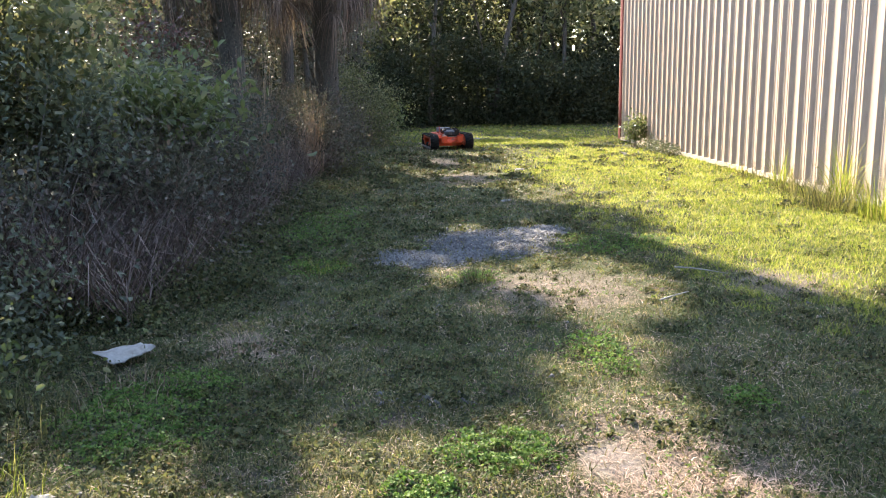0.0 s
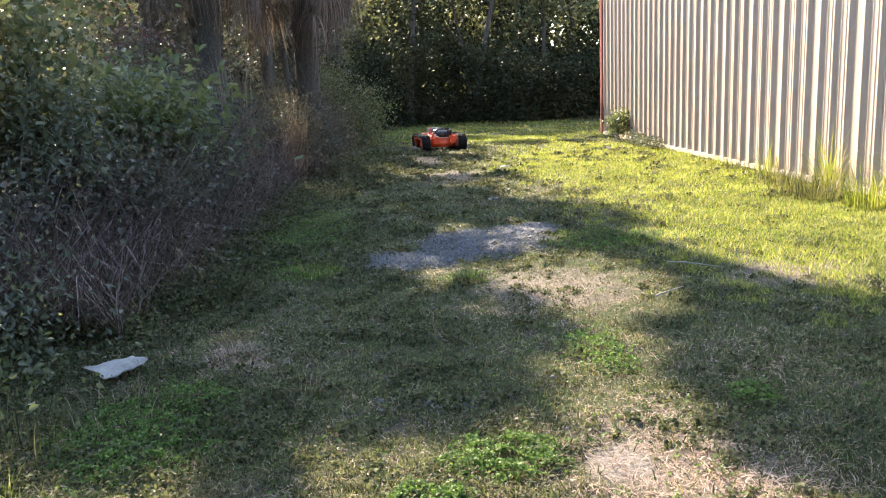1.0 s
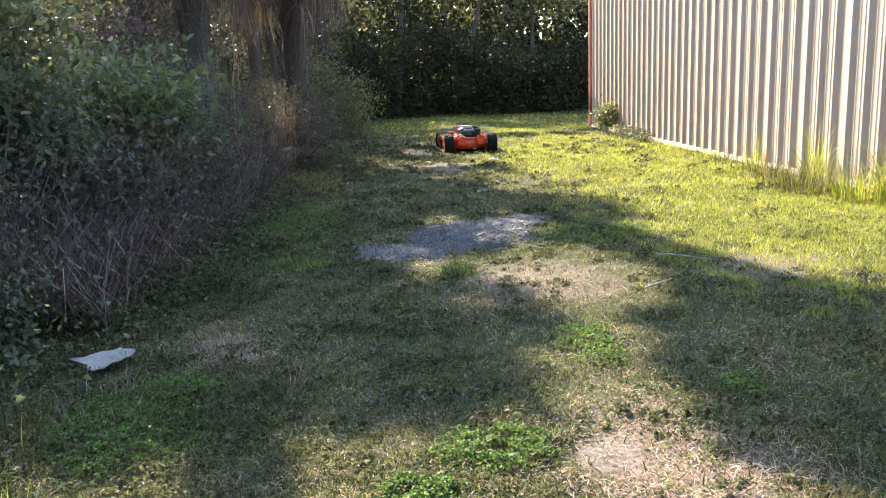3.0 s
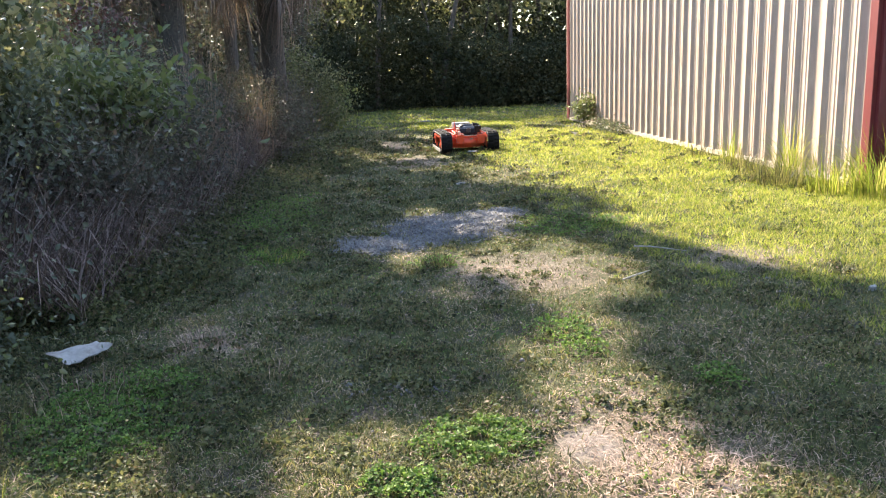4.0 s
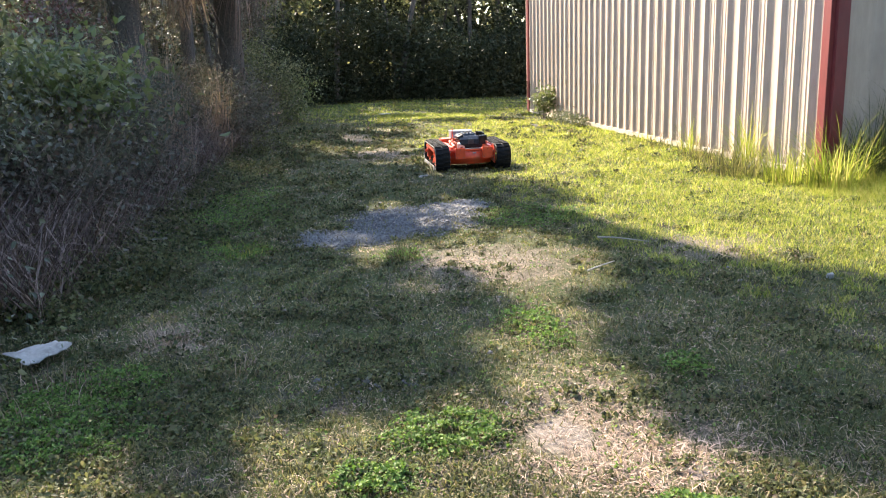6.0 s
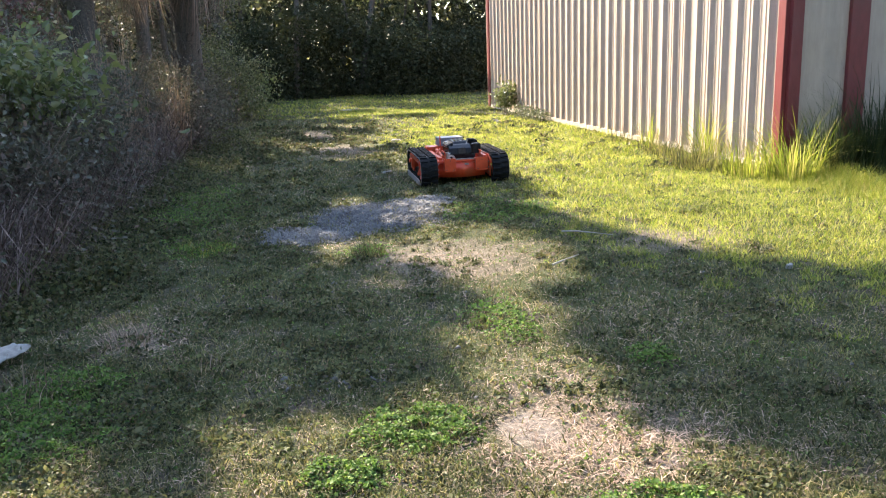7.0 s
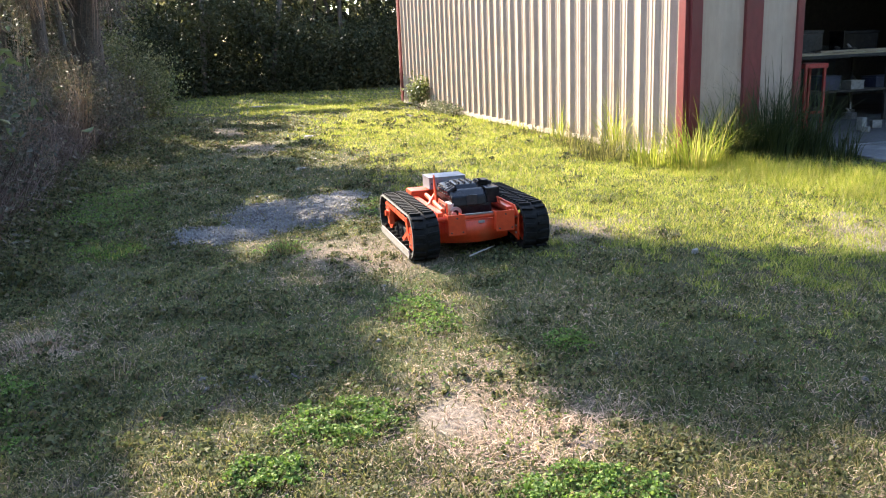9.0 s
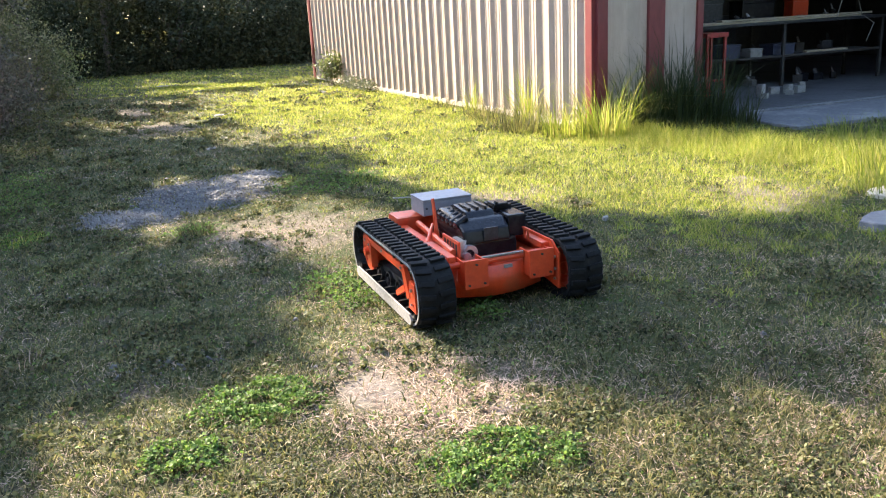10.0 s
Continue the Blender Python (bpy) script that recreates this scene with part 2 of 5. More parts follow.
def part(name, bm, mat, parent, label=""):
    """Links a bmesh or a mesh as one object under its thing."""
    me = bm
    if isinstance(bm, bmesh.types.BMesh):
        me = bpy.data.meshes.new(name)
        bm.to_mesh(me)
        bm.free()
        me.materials.append(mat)
    ob = new(name, me)
    ob.parent = parent
    return tagged(ob, label) if label else ob


def thing(name, label, category, at=None, group="", kind=""):
    ob = new(name)
    ob.empty_display_size = 0.1
    if at:
        ob.matrix_basis = pose(*at)
    return tagged(ob, label, category, group, kind)


def box(bm, x0, x1, y0, y1, z0, z1, bevel=0.0):
    r = bmesh.ops.create_cube(bm, size=1)
    vs = r["verts"]
    bmesh.ops.scale(bm, vec=(x1 - x0, y1 - y0, z1 - z0), verts=vs)
    bmesh.ops.translate(bm, vec=((x0 + x1) / 2, (y0 + y1) / 2, (z0 + z1) / 2), verts=vs)
    if bevel:
        es = list({e for v in vs for e in v.link_edges})
        bmesh.ops.bevel(bm, geom=es, offset=bevel, segments=2, affect="EDGES", profile=0.7)
    return bm


def boxes(*args):
    """One bmesh of bevelled boxes: each (x0, x1, y0, y1, z0, z1, bevel)."""
    bm = bmesh.new()
    for a in args:
        box(bm, *a)
    return bm


def tube(bm, a, b, r0, r1=None, n=8, cap=True):
    """A tapered rod from a to b."""
    a, b = Vector(a), Vector(b)
    d = b - a
    m = Matrix.Translation((a + b) / 2) @ d.to_track_quat("Z", "Y").to_matrix().to_4x4()
    bmesh.ops.create_cone(bm, cap_ends=cap, segments=n, radius1=r0, radius2=r0 if r1 is None else r1, depth=d.length, matrix=m)
    return bm


def limb(bm, pts, radii, n=6):
    """A bent, tapered stem through points."""
    rings = []
    for i, (p, r) in enumerate(zip(pts, radii)):
        d = (pts[min(i + 1, len(pts) - 1)] - pts[max(i - 1, 0)]).normalized()
        q = d.to_track_quat("Z", "Y")
        rings.append([bm.verts.new(p + q @ Vector((r * math.cos(a), r * math.sin(a), 0))) for a in (2 * math.pi * k / n for k in range(n))])
    for A, B in zip(rings, rings[1:]):
        for k in range(n):
            f = bm.faces.new((A[k], A[(k + 1) % n], B[(k + 1) % n], B[k]))
            f.smooth = True
    bm.faces.new(rings[-1])
    return bm


def prism(bm, outline, x0, x1):
    """A plate or block with an outline in y and z, from x0 to x1."""
    A = [bm.verts.new((x0, y, z)) for y, z in outline]
    B = [bm.verts.new((x1, y, z)) for y, z in outline]
    n = len(outline)
    bm.faces.new(A[::-1]), bm.faces.new(B)
    for k in range(n):
        bm.faces.new((A[k], A[(k + 1) % n], B[(k + 1) % n], B[k]))
    bmesh.ops.recalc_face_normals(bm, faces=bm.faces[:])
    return bm


def blades(rng, base, height, width, lean, droop=0.3):
    """Bent, tapered blades: three triangles each. Returns places and corners."""
    n = len(base)
    a = rng.uniform(0, 2 * np.pi, n)
    out = np.stack([np.cos(a), np.sin(a), 0 * a], 1)
    side = np.stack([-np.sin(a), np.cos(a), 0 * a], 1)
    turn = rng.uniform(0, 2 * np.pi, n)
    side = side * np.cos(turn)[:, None] + out * np.sin(turn)[:, None]
    up = np.array([0, 0, 1.0])
    h, w, l = height[:, None], width[:, None], (lean * rng.uniform(0.3, 1.0, n))[:, None]
    mid = base + up * h * 0.6 + out * h * l * 0.35
    tip = base + up * h * (1 - droop * np.minimum(l, 1.5)) + out * h * l
    v = np.stack([base - side * w, base + side * w, mid - side * w * 0.75, mid + side * w * 0.75, tip], 1).reshape(-1, 3)
    k = np.arange(n)[:, None] * 5
    f = np.concatenate([k + [0, 1, 3], k + [0, 3, 2], k + [2, 3, 4]])
    return v, f


def leaf_arrays(rng, centre, size, up=0.5, slim=0.55):
    """Folded, pointed leaves at the places: two triangles each."""
    n = len(centre)
    d = rng.normal(size=(n, 3))
    d[:, 2] -= 0.25
    d /= np.linalg.norm(d, axis=1)[:, None]
    nor = rng.normal(size=(n, 3)) + np.array([0, 0, up * 2])
    s = np.cross(d, nor)
    s /= np.linalg.norm(s, axis=1)[:, None] + 1e-9
    nor = np.cross(s, d)
    L = (size * rng.uniform(0.6, 1.3, n))[:, None]
    b, tip = centre - d * L * 0.5, centre + d * L * 0.5
    mid = centre - d * L * 0.08 + nor * L * 0.12
    v = np.stack([b, mid + s * L * slim * 0.5, tip, mid - s * L * slim * 0.5], 1).reshape(-1, 3)
    k = np.arange(n)[:, None] * 4
    return v, np.concatenate([k + [0, 1, 2], k + [0, 2, 3]])


def round_leaf_arrays(rng, centre, size, up=0.5, slim=0.6):
    """Oval, folded leaves with a pointed tip: four triangles each."""
    n = len(centre)
    d = rng.normal(size=(n, 3))
    d[:, 2] -= 0.35
    d /= np.linalg.norm(d, axis=1)[:, None]
    nor = rng.normal(size=(n, 3)) + np.array([0, 0, up * 2])
    s = np.cross(d, nor)
    s /= np.linalg.norm(s, axis=1)[:, None] + 1e-9
    nor = np.cross(s, d)
    L = (size * rng.uniform(0.5, 1.35, n))[:, None]
    b, tip = centre - d * L * 0.5 - nor * L * 0.05, centre + d * L * 0.5 - nor * L * 0.12
    m1, m2 = centre - d * L * 0.24 + nor * L * 0.07, centre + d * L * 0.14 + nor * L * 0.05
    w = L * slim * 0.5
    v = np.stack([b, m1 + s * w * 0.85, m2 + s * w * 0.8, tip, m2 - s * w * 0.8, m1 - s * w * 0.85], 1).reshape(-1, 3)
    k = np.arange(n)[:, None] * 6
    return v, np.concatenate([k + [0, 1, 2], k + [0, 2, 3], k + [0, 3, 4], k + [0, 4, 5]])


def joined(*sets):
    vs, fs, o = [], [], 0
    for v, f in sets:
        vs.append(v), fs.append(f + o)
        o += len(v)
    return np.concatenate(vs), np.concatenate(fs)


# ---- ground ----
def build_ground():
    xs = np.concatenate([[-400, -150, -60, -25], np.arange(-12, -3, 0.35), np.arange(-3, 5.5, 0.09), np.arange(5.5, 16.1, 0.35), [25, 60, 150, 400]])
    ys = np.concatenate([[-400, -100, -30, -8], np.arange(-3, 1.4, 0.35), np.arange(1.4, 10, 0.09), np.arange(10, 34.1, 0.35), [45, 80, 200, 600]])
    gx, gy = np.meshgrid(xs, ys)
    v = np.stack([gx.ravel(), gy.ravel(), ground_height(gx.ravel(), gy.ravel())], 1)
    i = (np.arange(len(ys) - 1)[:, None] * len(xs) + np.arange(len(xs) - 1)[None]).ravel()
    f = np.stack([i, i + 1, i + 1 + len(xs), i + len(xs)], 1)
    tagged(new("ground", mesh_of("ground", v, f, ground_mat(), True)), "uneven mown lawn over sandy soil with bare, straw and gravel patches", "ground", kind="structure")


build_ground()

# ---- metal building ----
WX0, WY0, WX1, WY1 = 4.36, 19.78, 4.90, 8.02        # the long wall's far and near corners
WALL = Vector((WX1 - WX0, WY1 - WY0, 0))
WALL_LEN = WALL.length
WALL_ROT = math.atan2(WALL.y, WALL.x)               # local x runs from the far corner to the near one
EAVES = 3.5


def rib_panel(name, width, height, pitch=0.305, depth=0.034, base=0.08, top=0.034, mat=None):
    """A ribbed steel sheet: local x along the wall, z up, ribs towards -y, 1 mm steel with returns."""
    prof, n = [], round(width / pitch)
    prof.append((0, 0))
    for i in range(n):
        c = (i + 0.5) * width / n
        for off, d in ((-base / 2, 0), (-top / 2, -depth), (top / 2, -depth), (base / 2, 0)):
            prof.append((c + off, d))
        if i < n - 1:
            for q in (-0.045, 0.045):
                e = (i + 1) * width / n + q
                prof += [(e - 0.012, 0), (e - 0.005, -0.005), (e + 0.005, -0.005), (e + 0.012, 0)]
    prof.append((width, 0))
    v = [(x, y, z) for z in (0, height) for x, y in prof]
    m = len(prof)
    f = [(i, i + 1, i + 1 + m, i + m) for i in range(m - 1)]
    back = [(x, 0.02, z) for z in (0, height) for x in (0, width)]
    f += [(2 * m + 1, 2 * m, 2 * m + 2, 2 * m + 3)]
    return mesh_of(name, v + back, f, mat)


def building():
    wall = tagged(new("wall_west"), "tan ribbed steel side wall of a metal building", "wall", kind="structure")
    wall.matrix_basis = pose(WX0, WY0, 0.06, 0, 0, math.degrees(WALL_ROT))
    # the ribs point to the outside, which lies on local -y
    n, w = 13, 3 * 0.3046
    first = WALL_LEN - 0.322 + 0.1523 - n * w      # ribs stand every 0.305 m, counted from the near corner
    me = rib_panel("panel", w, EAVES, w / 3, mat=TAN)
    screw = bpy.data.meshes.new("screw")
    bm = bmesh.new()
    bmesh.ops.create_cone(bm, cap_ends=True, segments=6, radius1=0.008, radius2=0.005, depth=0.008, matrix=pose(0, -0.004, 0, 90))
    bm.to_mesh(screw)
    bm.free()
    screw.materials.append(STEEL)
    for i in range(n):
        p = part("panel", me, None, wall)
        p.location = (first + i * w, 0, 0)
        for j in range(3):
            for z in (0.9, 2.1, 3.3):
                s = part("screw", screw, None, p)
                s.location = ((j + 0.5) * w / 3 + 0.055, -0.001, z)
    part("base_flashing", boxes((0.0, WALL_LEN - 0.12, -0.03, 0.03, -0.06, 0.012, 0.004)), SANDSTONE, wall, "pale base strip under the sheets")
    for name, x0, x1 in (("corner_trim", -0.08, 0.075), ("corner_trim", WALL_LEN - 0.125, WALL_LEN + 0.0)):
        part(name, boxes((x0, x1, -0.048, 0.05, -0.03, EAVES, 0.004)), RED_TRIM, wall, "dull red corner trim")
    part("lining", boxes((0.02, WALL_LEN - 0.02, 0.03, 0.12, -0.05, EAVES, 0)), DIM_INTERIOR, wall)

    front = tagged(new("wall_south"), "shaded tan steel front wall with dark red posts", "wall", kind="structure")
    front.matrix_basis = pose(WX1, WY1, 0.02)
    part("corner_trim", boxes((0.003, 0.13, -0.05, 0.06, 0, EAVES, 0.004)), RED_TRIM, front, "dull red corner trim")
    for x0, x1 in ((0.13, 0.66), (0.87, 1.32)):
        p = part("panel", rib_panel("front_panel", x1 - x0, EAVES, x1 - x0, 0.012, 0.09, 0.05, TAN), None, front)
        p.location = (x0, 0, 0)
        part("lining", boxes((x0, x1, 0.03, 0.12, 0, EAVES, 0)), DIM_INTERIOR, front)
    part("post", boxes((0.66, 0.87, -0.05, 0.12, 0, EAVES, 0.008)), RED_TRIM, front, "dark red steel door post")
    part("door_jamb", boxes((1.32, 1.40, -0.035, 0.16, 0, EAVES, 0.006)), RED_TRIM, front, "dark red door jamb")
    part("lintel", boxes((1.40, 6.2, -0.03, 0.12, 3.0, EAVES, 0.006)), TAN, front)
    part("panel", boxes((6.2, 9.6, -0.03, 0.12, 0, EAVES, 0.006)), TAN, front)

    back = tagged(new("wall_north"), "plain tan steel rear wall", "wall", kind="structure")
    part("panel", boxes((WX0 + 0.1, 14.6, WY0 - 0.1, WY0, 0, EAVES, 0)), TAN, back)
    east = tagged(new("wall_east"), "plain steel far side wall, darkened for the dim interior", "wall", kind="structure")
    part("panel", boxes((14.5, 14.6, WY1, WY0 - 0.1, 0, EAVES, 0)), DIM_INTERIOR, east)
    partition = tagged(new("wall_inside"), "inner wall behind the workshop, gloom put into its dark colour", "wall", kind="structure")
    part("panel", boxes((WX0 + 0.5, 14.5, 13.6, 13.7, 0.06, EAVES, 0)), DIM_INTERIOR, partition)
    roof = tagged(new("roof"), "low metal roof of the building", "roof", kind="structure")
    bm = bmesh.new()
    plan = ((WX1 - 0.06, WY1 - 0.06), (14.7, WY1 - 0.06), (14.7, WY0 + 0.1), (WX0 - 0.06, WY0 + 0.1))
    low, high = [bm.verts.new((x, y, EAVES + 0.06)) for x, y in plan], [bm.verts.new((x, y, EAVES + 0.14)) for x, y in plan]
    bm.faces.new(low[::-1]), bm.faces.new(high)
    for k in range(4):
        bm.faces.new((low[k], low[(k + 1) % 4], high[(k + 1) % 4], high[k]))
    part("sheet", bm, TAN, roof)
    slab = tagged(new("floor"), "worn concrete workshop floor, its grey darkened for the dim interior", "floor", kind="structure")
    part("slab", boxes((WX1 + 0.15, 14.5, WY1 + 0.0, WY0 - 0.2, -0.1, 0.055, 0.01)), DIM_FLOOR, slab)
    apron = tagged(new("pavement"), "grey concrete apron before the open door", "pavement", kind="structure")
    part("slab", boxes((6.6, 14.5, 6.75, WY1 - 0.02, -0.12, 0.03, 0.015)), CONCRETE, apron)
    part("threshold", boxes((6.35, 11.1, WY1 - 0.1, WY1 - 0.02, 0.03, 0.05, 0.006)), CONCRETE, apron, "pale concrete door sill")


building()

# ---- the tracked mower ----
# the mower's own space: front towards -y, the origin on the ground under its middle
DRIVE = (  # seconds, front edge x, y, heading in degrees
    (0.0, 0.30, 18.02, 12), (0.5, 0.36, 17.72, 12.5), (1.0, 0.48, 17.18, 12), (1.5, 0.60, 16.6, 11), (2.0, 0.78, 16.02, 10), (2.5, 0.93, 15.3, 8),
    (3.2, 1.14, 14.42, 6), (4.0, 1.33, 13.4, 4.5), (4.5, 1.37, 12.55, 4), (5.0, 1.41, 11.75, 3.5), (5.5, 1.47, 10.95, 3), (6.2, 1.54, 9.85, 2),
    (7.0, 1.59, 8.58, 1), (7.5, 1.59, 7.67, 0.5), (8.0, 1.62, 6.92, 0.5), (8.5, 1.62, 5.99, 0.5), (9.0, 1.60, 5.1, 0.5), (9.5, 1.59, 4.22, 0.5), (10.0, 1.58, 3.285, 0.5))
HALF_LEN = 0.5
TRACK_X, TRACK_W = 0.385, 0.18
CORNERS = ((-0.55, 0.0, 0.12), (0.52, 0.0, 0.14), (0.52, 0.29, 0.14), (-0.55, 0.285, 0.135))   # y, z, radius; in the way of travel


def track_loop():
    """The track's middle line as pieces: lengths, places and turns."""
    pts = []
    n = len(CORNERS)
    for i, (y, z, r) in enumerate(CORNERS):
        p = Vector((y, z))
        a, b = Vector(CORNERS[i - 1][:2]) - p, Vector(CORNERS[(i + 1) % n][:2]) - p
        a.normalize(), b.normalize()
        c = p + (a + b) * r
        a0 = math.atan2(-b.y, -b.x)
        for k in range(9):
            ang = a0 + math.radians(90) * k / 8
            pts.append((c + Vector((math.cos(ang), math.sin(ang))) * r))
    return pts


LOOP = track_loop()
LOOP_LEN = [0.0]
for _a, _b in zip(LOOP, LOOP[1:] + LOOP[:1]):
    LOOP_LEN.append(LOOP_LEN[-1] + (_b - _a).length)


def on_loop(s):
    """Place and outward turn (degrees about x) at the length s along the track."""
    s %= LOOP_LEN[-1]
    i = int(np.searchsorted(LOOP_LEN, s, "right")) - 1
    i = min(i, len(LOOP) - 1)
    a, b = LOOP[i], LOOP[(i + 1) % len(LOOP)]
    f = (s - LOOP_LEN[i]) / max(1e-6, LOOP_LEN[i + 1] - LOOP_LEN[i])
    p, d = a.lerp(b, f), (b - a).normalized()
    out = Vector((d.y, -d.x))
    return p.x, p.y, math.degrees(math.atan2(-out.x, out.y))


def loop_band(x0, x1, outer, inner):
    """A closed band round the track's line, from x0 to x1, between two offsets from the line."""
    bm = bmesh.new()
    rings = []
    n = len(LOOP)
    for i, p in enumerate(LOOP):
        d = (LOOP[(i + 1) % n] - LOOP[i - 1]).normalized()
        o = Vector((d.y, -d.x))
        q, r = p + o * outer, p + o * inner
        rings.append([bm.verts.new(c) for c in ((x0, q.x, q.y), (x1, q.x, q.y), (x1, r.x, r.y), (x0, r.x, r.y))])
    for A, B in zip(rings, rings[1:] + rings[:1]):
        for k in range(4):
            f = bm.faces.new((A[k], A[(k + 1) % 4], B[(k + 1) % 4], B[k]))
            f.smooth = k in (0, 2)
    bmesh.ops.recalc_face_normals(bm, faces=bm.faces[:])
    return bm


def wheel_mesh(r, w, holes):
    """A spoked wheel about the x axis."""
    bm = bmesh.new()
    X = pose(0, 0, 0, 0, 90, 0)
    bmesh.ops.create_cone(bm, cap_ends=True, segments=20, radius1=r * 0.3, radius2=r * 0.3, depth=w * 1.1, matrix=X)
    for k in range(20):
        a0, a1 = 2 * math.pi * k / 20, 2 * math.pi * (k + 1) / 20
        q = [[(x, rr * math.cos(a), rr * math.sin(a)) for rr in (r * 0.8, r)] for a in (a0, a1) for x in (-w / 2, w / 2)]
        v = [[bm.verts.new(c) for c in pair] for pair in q]
        for loop in ((v[0][1], v[1][1], v[3][1], v[2][1]), (v[0][0], v[2][0], v[3][0], v[1][0]), (v[0][0], v[0][1], v[2][1], v[2][0]), (v[1][0], v[3][0], v[3][1], v[1][1])):
            bm.faces.new(loop)
    for k in range(holes):
        a = 2 * math.pi * k / holes
        tube(bm, (0, r * 0.2 * math.cos(a), r * 0.2 * math.sin(a)), (0, r * 0.85 * math.cos(a), r * 0.85 * math.sin(a)), r * 0.13, n=6)
    bmesh.ops.remove_doubles(bm, verts=bm.verts[:], dist=0.0005)
    return bm


def bolts(places, axis, parent, mat, r=0.008, name="bolt"):
    """Hexagon bolt heads that share one mesh, each a part of its own."""
    bm = bmesh.new()
    tube(bm, (0, 0, 0), Vector(axis) * 0.009, r, n=6)
    me = bpy.data.meshes.new(name)
    bm.to_mesh(me)
    bm.free()
    me.materials.append(mat)
    for p in places:
        part(name, me, None, parent).location = p


def build_mower():
    mower = thing("tracked_mower", "orange remote-controlled slope mower with black rubber tracks and small petrol engine", "mower")
    moving = {"pads": [], "wheels": []}
    pad_me = bpy.data.meshes.new("tread_lug")
    bm = bmesh.new()
    for s in (-1, 1):   # a chevron of two bevelled bars
        b2 = bmesh.new()
        box(b2, -0.038, 0.038, -0.0125, 0.0125, 0.0, 0.016, 0.004)
        bmesh.ops.transform(b2, matrix=pose(s * 0.047, s * 0.006, 0.005, 0, 0, s * 7), verts=b2.verts[:])
        tmp = bpy.data.meshes.new("tmp")
        b2.to_mesh(tmp)
        b2.free()
        bm.from_mesh(tmp)
        bpy.data.meshes.remove(tmp)
    bm.to_mesh(pad_me)
    bm.free()
    pad_me.materials.append(RUBBER)
    tooth_me = bpy.data.meshes.new("guide_tooth")
    bm = bmesh.new()
    prism(bm, ((-0.016, -0.006), (0.016, -0.006), (0.007, -0.042), (-0.007, -0.042)), -0.075, 0.075)
    bm.to_mesh(tooth_me)
    bm.free()
    tooth_me.materials.append(RUBBER)
    count = 44
    for side in (-1, 1):
        x = side * TRACK_X
        track = thing("track", "", "")
        track.name = "track"
        track.parent = mower
        track.location = (x, 0, 0.022)
        part("belt", loop_band(-TRACK_W / 2, TRACK_W / 2, 0.006, -0.012), RUBBER, track, "black rubber belt")
        part("belt_edge", loop_band(side * TRACK_W / 2, side * (TRACK_W / 2 + 0.003), 0.004, -0.007), DUSTY, track, "dusty worn belt edge")
        rail = bmesh.new()
        xa, xb = sorted((side * (TRACK_W / 2 + 0.004), side * (TRACK_W / 2 + 0.014)))
        prism(rail, ((-0.45, 0.0), (-0.47, 0.03), (-0.44, 0.052), (0.42, 0.052), (0.45, 0.03), (0.43, 0.0)), xa, xb)
        part("guide_rail", rail, DUSTY, track, "pale dusty guide rail along the belt")
        for k in range(count):
            p = part("tread_lug", pad_me, None, track)
            moving["pads"].append((p, k * LOOP_LEN[-1] / count))
            if k % 2 == 0:
                tooth = part("guide_tooth", tooth_me, None, track)
                moving["pads"].append((tooth, k * LOOP_LEN[-1] / count))
        for name, y, z, r, n in (("drive_sprocket", 0.375, 0.15, 0.112, 6), ("idler_wheel", -0.415, 0.135, 0.108, 5)):
            w = part(name, wheel_mesh(r, 0.09, n), ORANGE, track, "orange spoked " + name.replace("_", " "))
            moving["wheels"].append((w, y, z, r))
        for y in (-0.24, -0.08, 0.08, 0.24):
            w = part("road_wheel", wheel_mesh(0.045, 0.07, 4), DARK_STEEL, track)
            moving["wheels"].append((w, y, 0.06, 0.045))
        # track frame: upper beam, lower beam, diagonal and end bracket, as the open side shows them
        frame_x = side * 0.07
        f = bmesh.new()
        prism(f, ((-0.33, 0.245), (-0.34, 0.215), (0.30, 0.228), (0.30, 0.262)), frame_x - 0.012, frame_x + 0.012)
        prism(f, ((-0.40, 0.115), (-0.34, 0.245), (-0.29, 0.235), (-0.36, 0.10)), frame_x - 0.012, frame_x + 0.012)
        prism(f, ((-0.47, 0.055), (-0.46, 0.19), (-0.40, 0.20), (-0.37, 0.06)), frame_x - 0.008, frame_x + 0.01)
        prism(f, ((-0.33, 0.13), (-0.20, 0.065), (-0.18, 0.085), (-0.31, 0.155)), frame_x - 0.01, frame_x + 0.01)
        part("track_frame", f, ORANGE, track, "orange welded track frame")
        g = bmesh.new()
        prism(g, ((0.20, 0.10), (0.20, 0.235), (0.26, 0.26), (0.33, 0.25), (0.33, 0.20), (0.27, 0.19), (0.27, 0.10)), frame_x - 0.014, frame_x + 0.02)
        tube(g, (frame_x - 0.02 * side, 0.25, 0.18), (frame_x + side * 0.035, 0.25, 0.18), 0.022, n=10)
        part("tension_bracket", g, ORANGE, track, "orange tension bracket")
        part("lower_beam", boxes((-0.02, 0.02, -0.33, 0.33, 0.075, 0.11, 0.004)), DARK_STEEL, track)
        bolts([(frame_x + side * 0.01, y, z) for y, z in ((-0.43, 0.09), (-0.43, 0.16), (-0.30, 0.235), (0.0, 0.243), (0.23, 0.22), (0.3, 0.23))], (side, 0, 0), track, STEEL)
        # inner plate between hull and track
        q = bmesh.new()
        prism(q, ((-0.47, 0.055), (-0.47, 0.235), (-0.40, 0.285), (0.36, 0.285), (0.44, 0.22), (0.44, 0.10), (-0.36, 0.07)), -side * 0.105, -side * 0.095)
        part("inner_plate", q, ORANGE, track, "orange steel side plate")
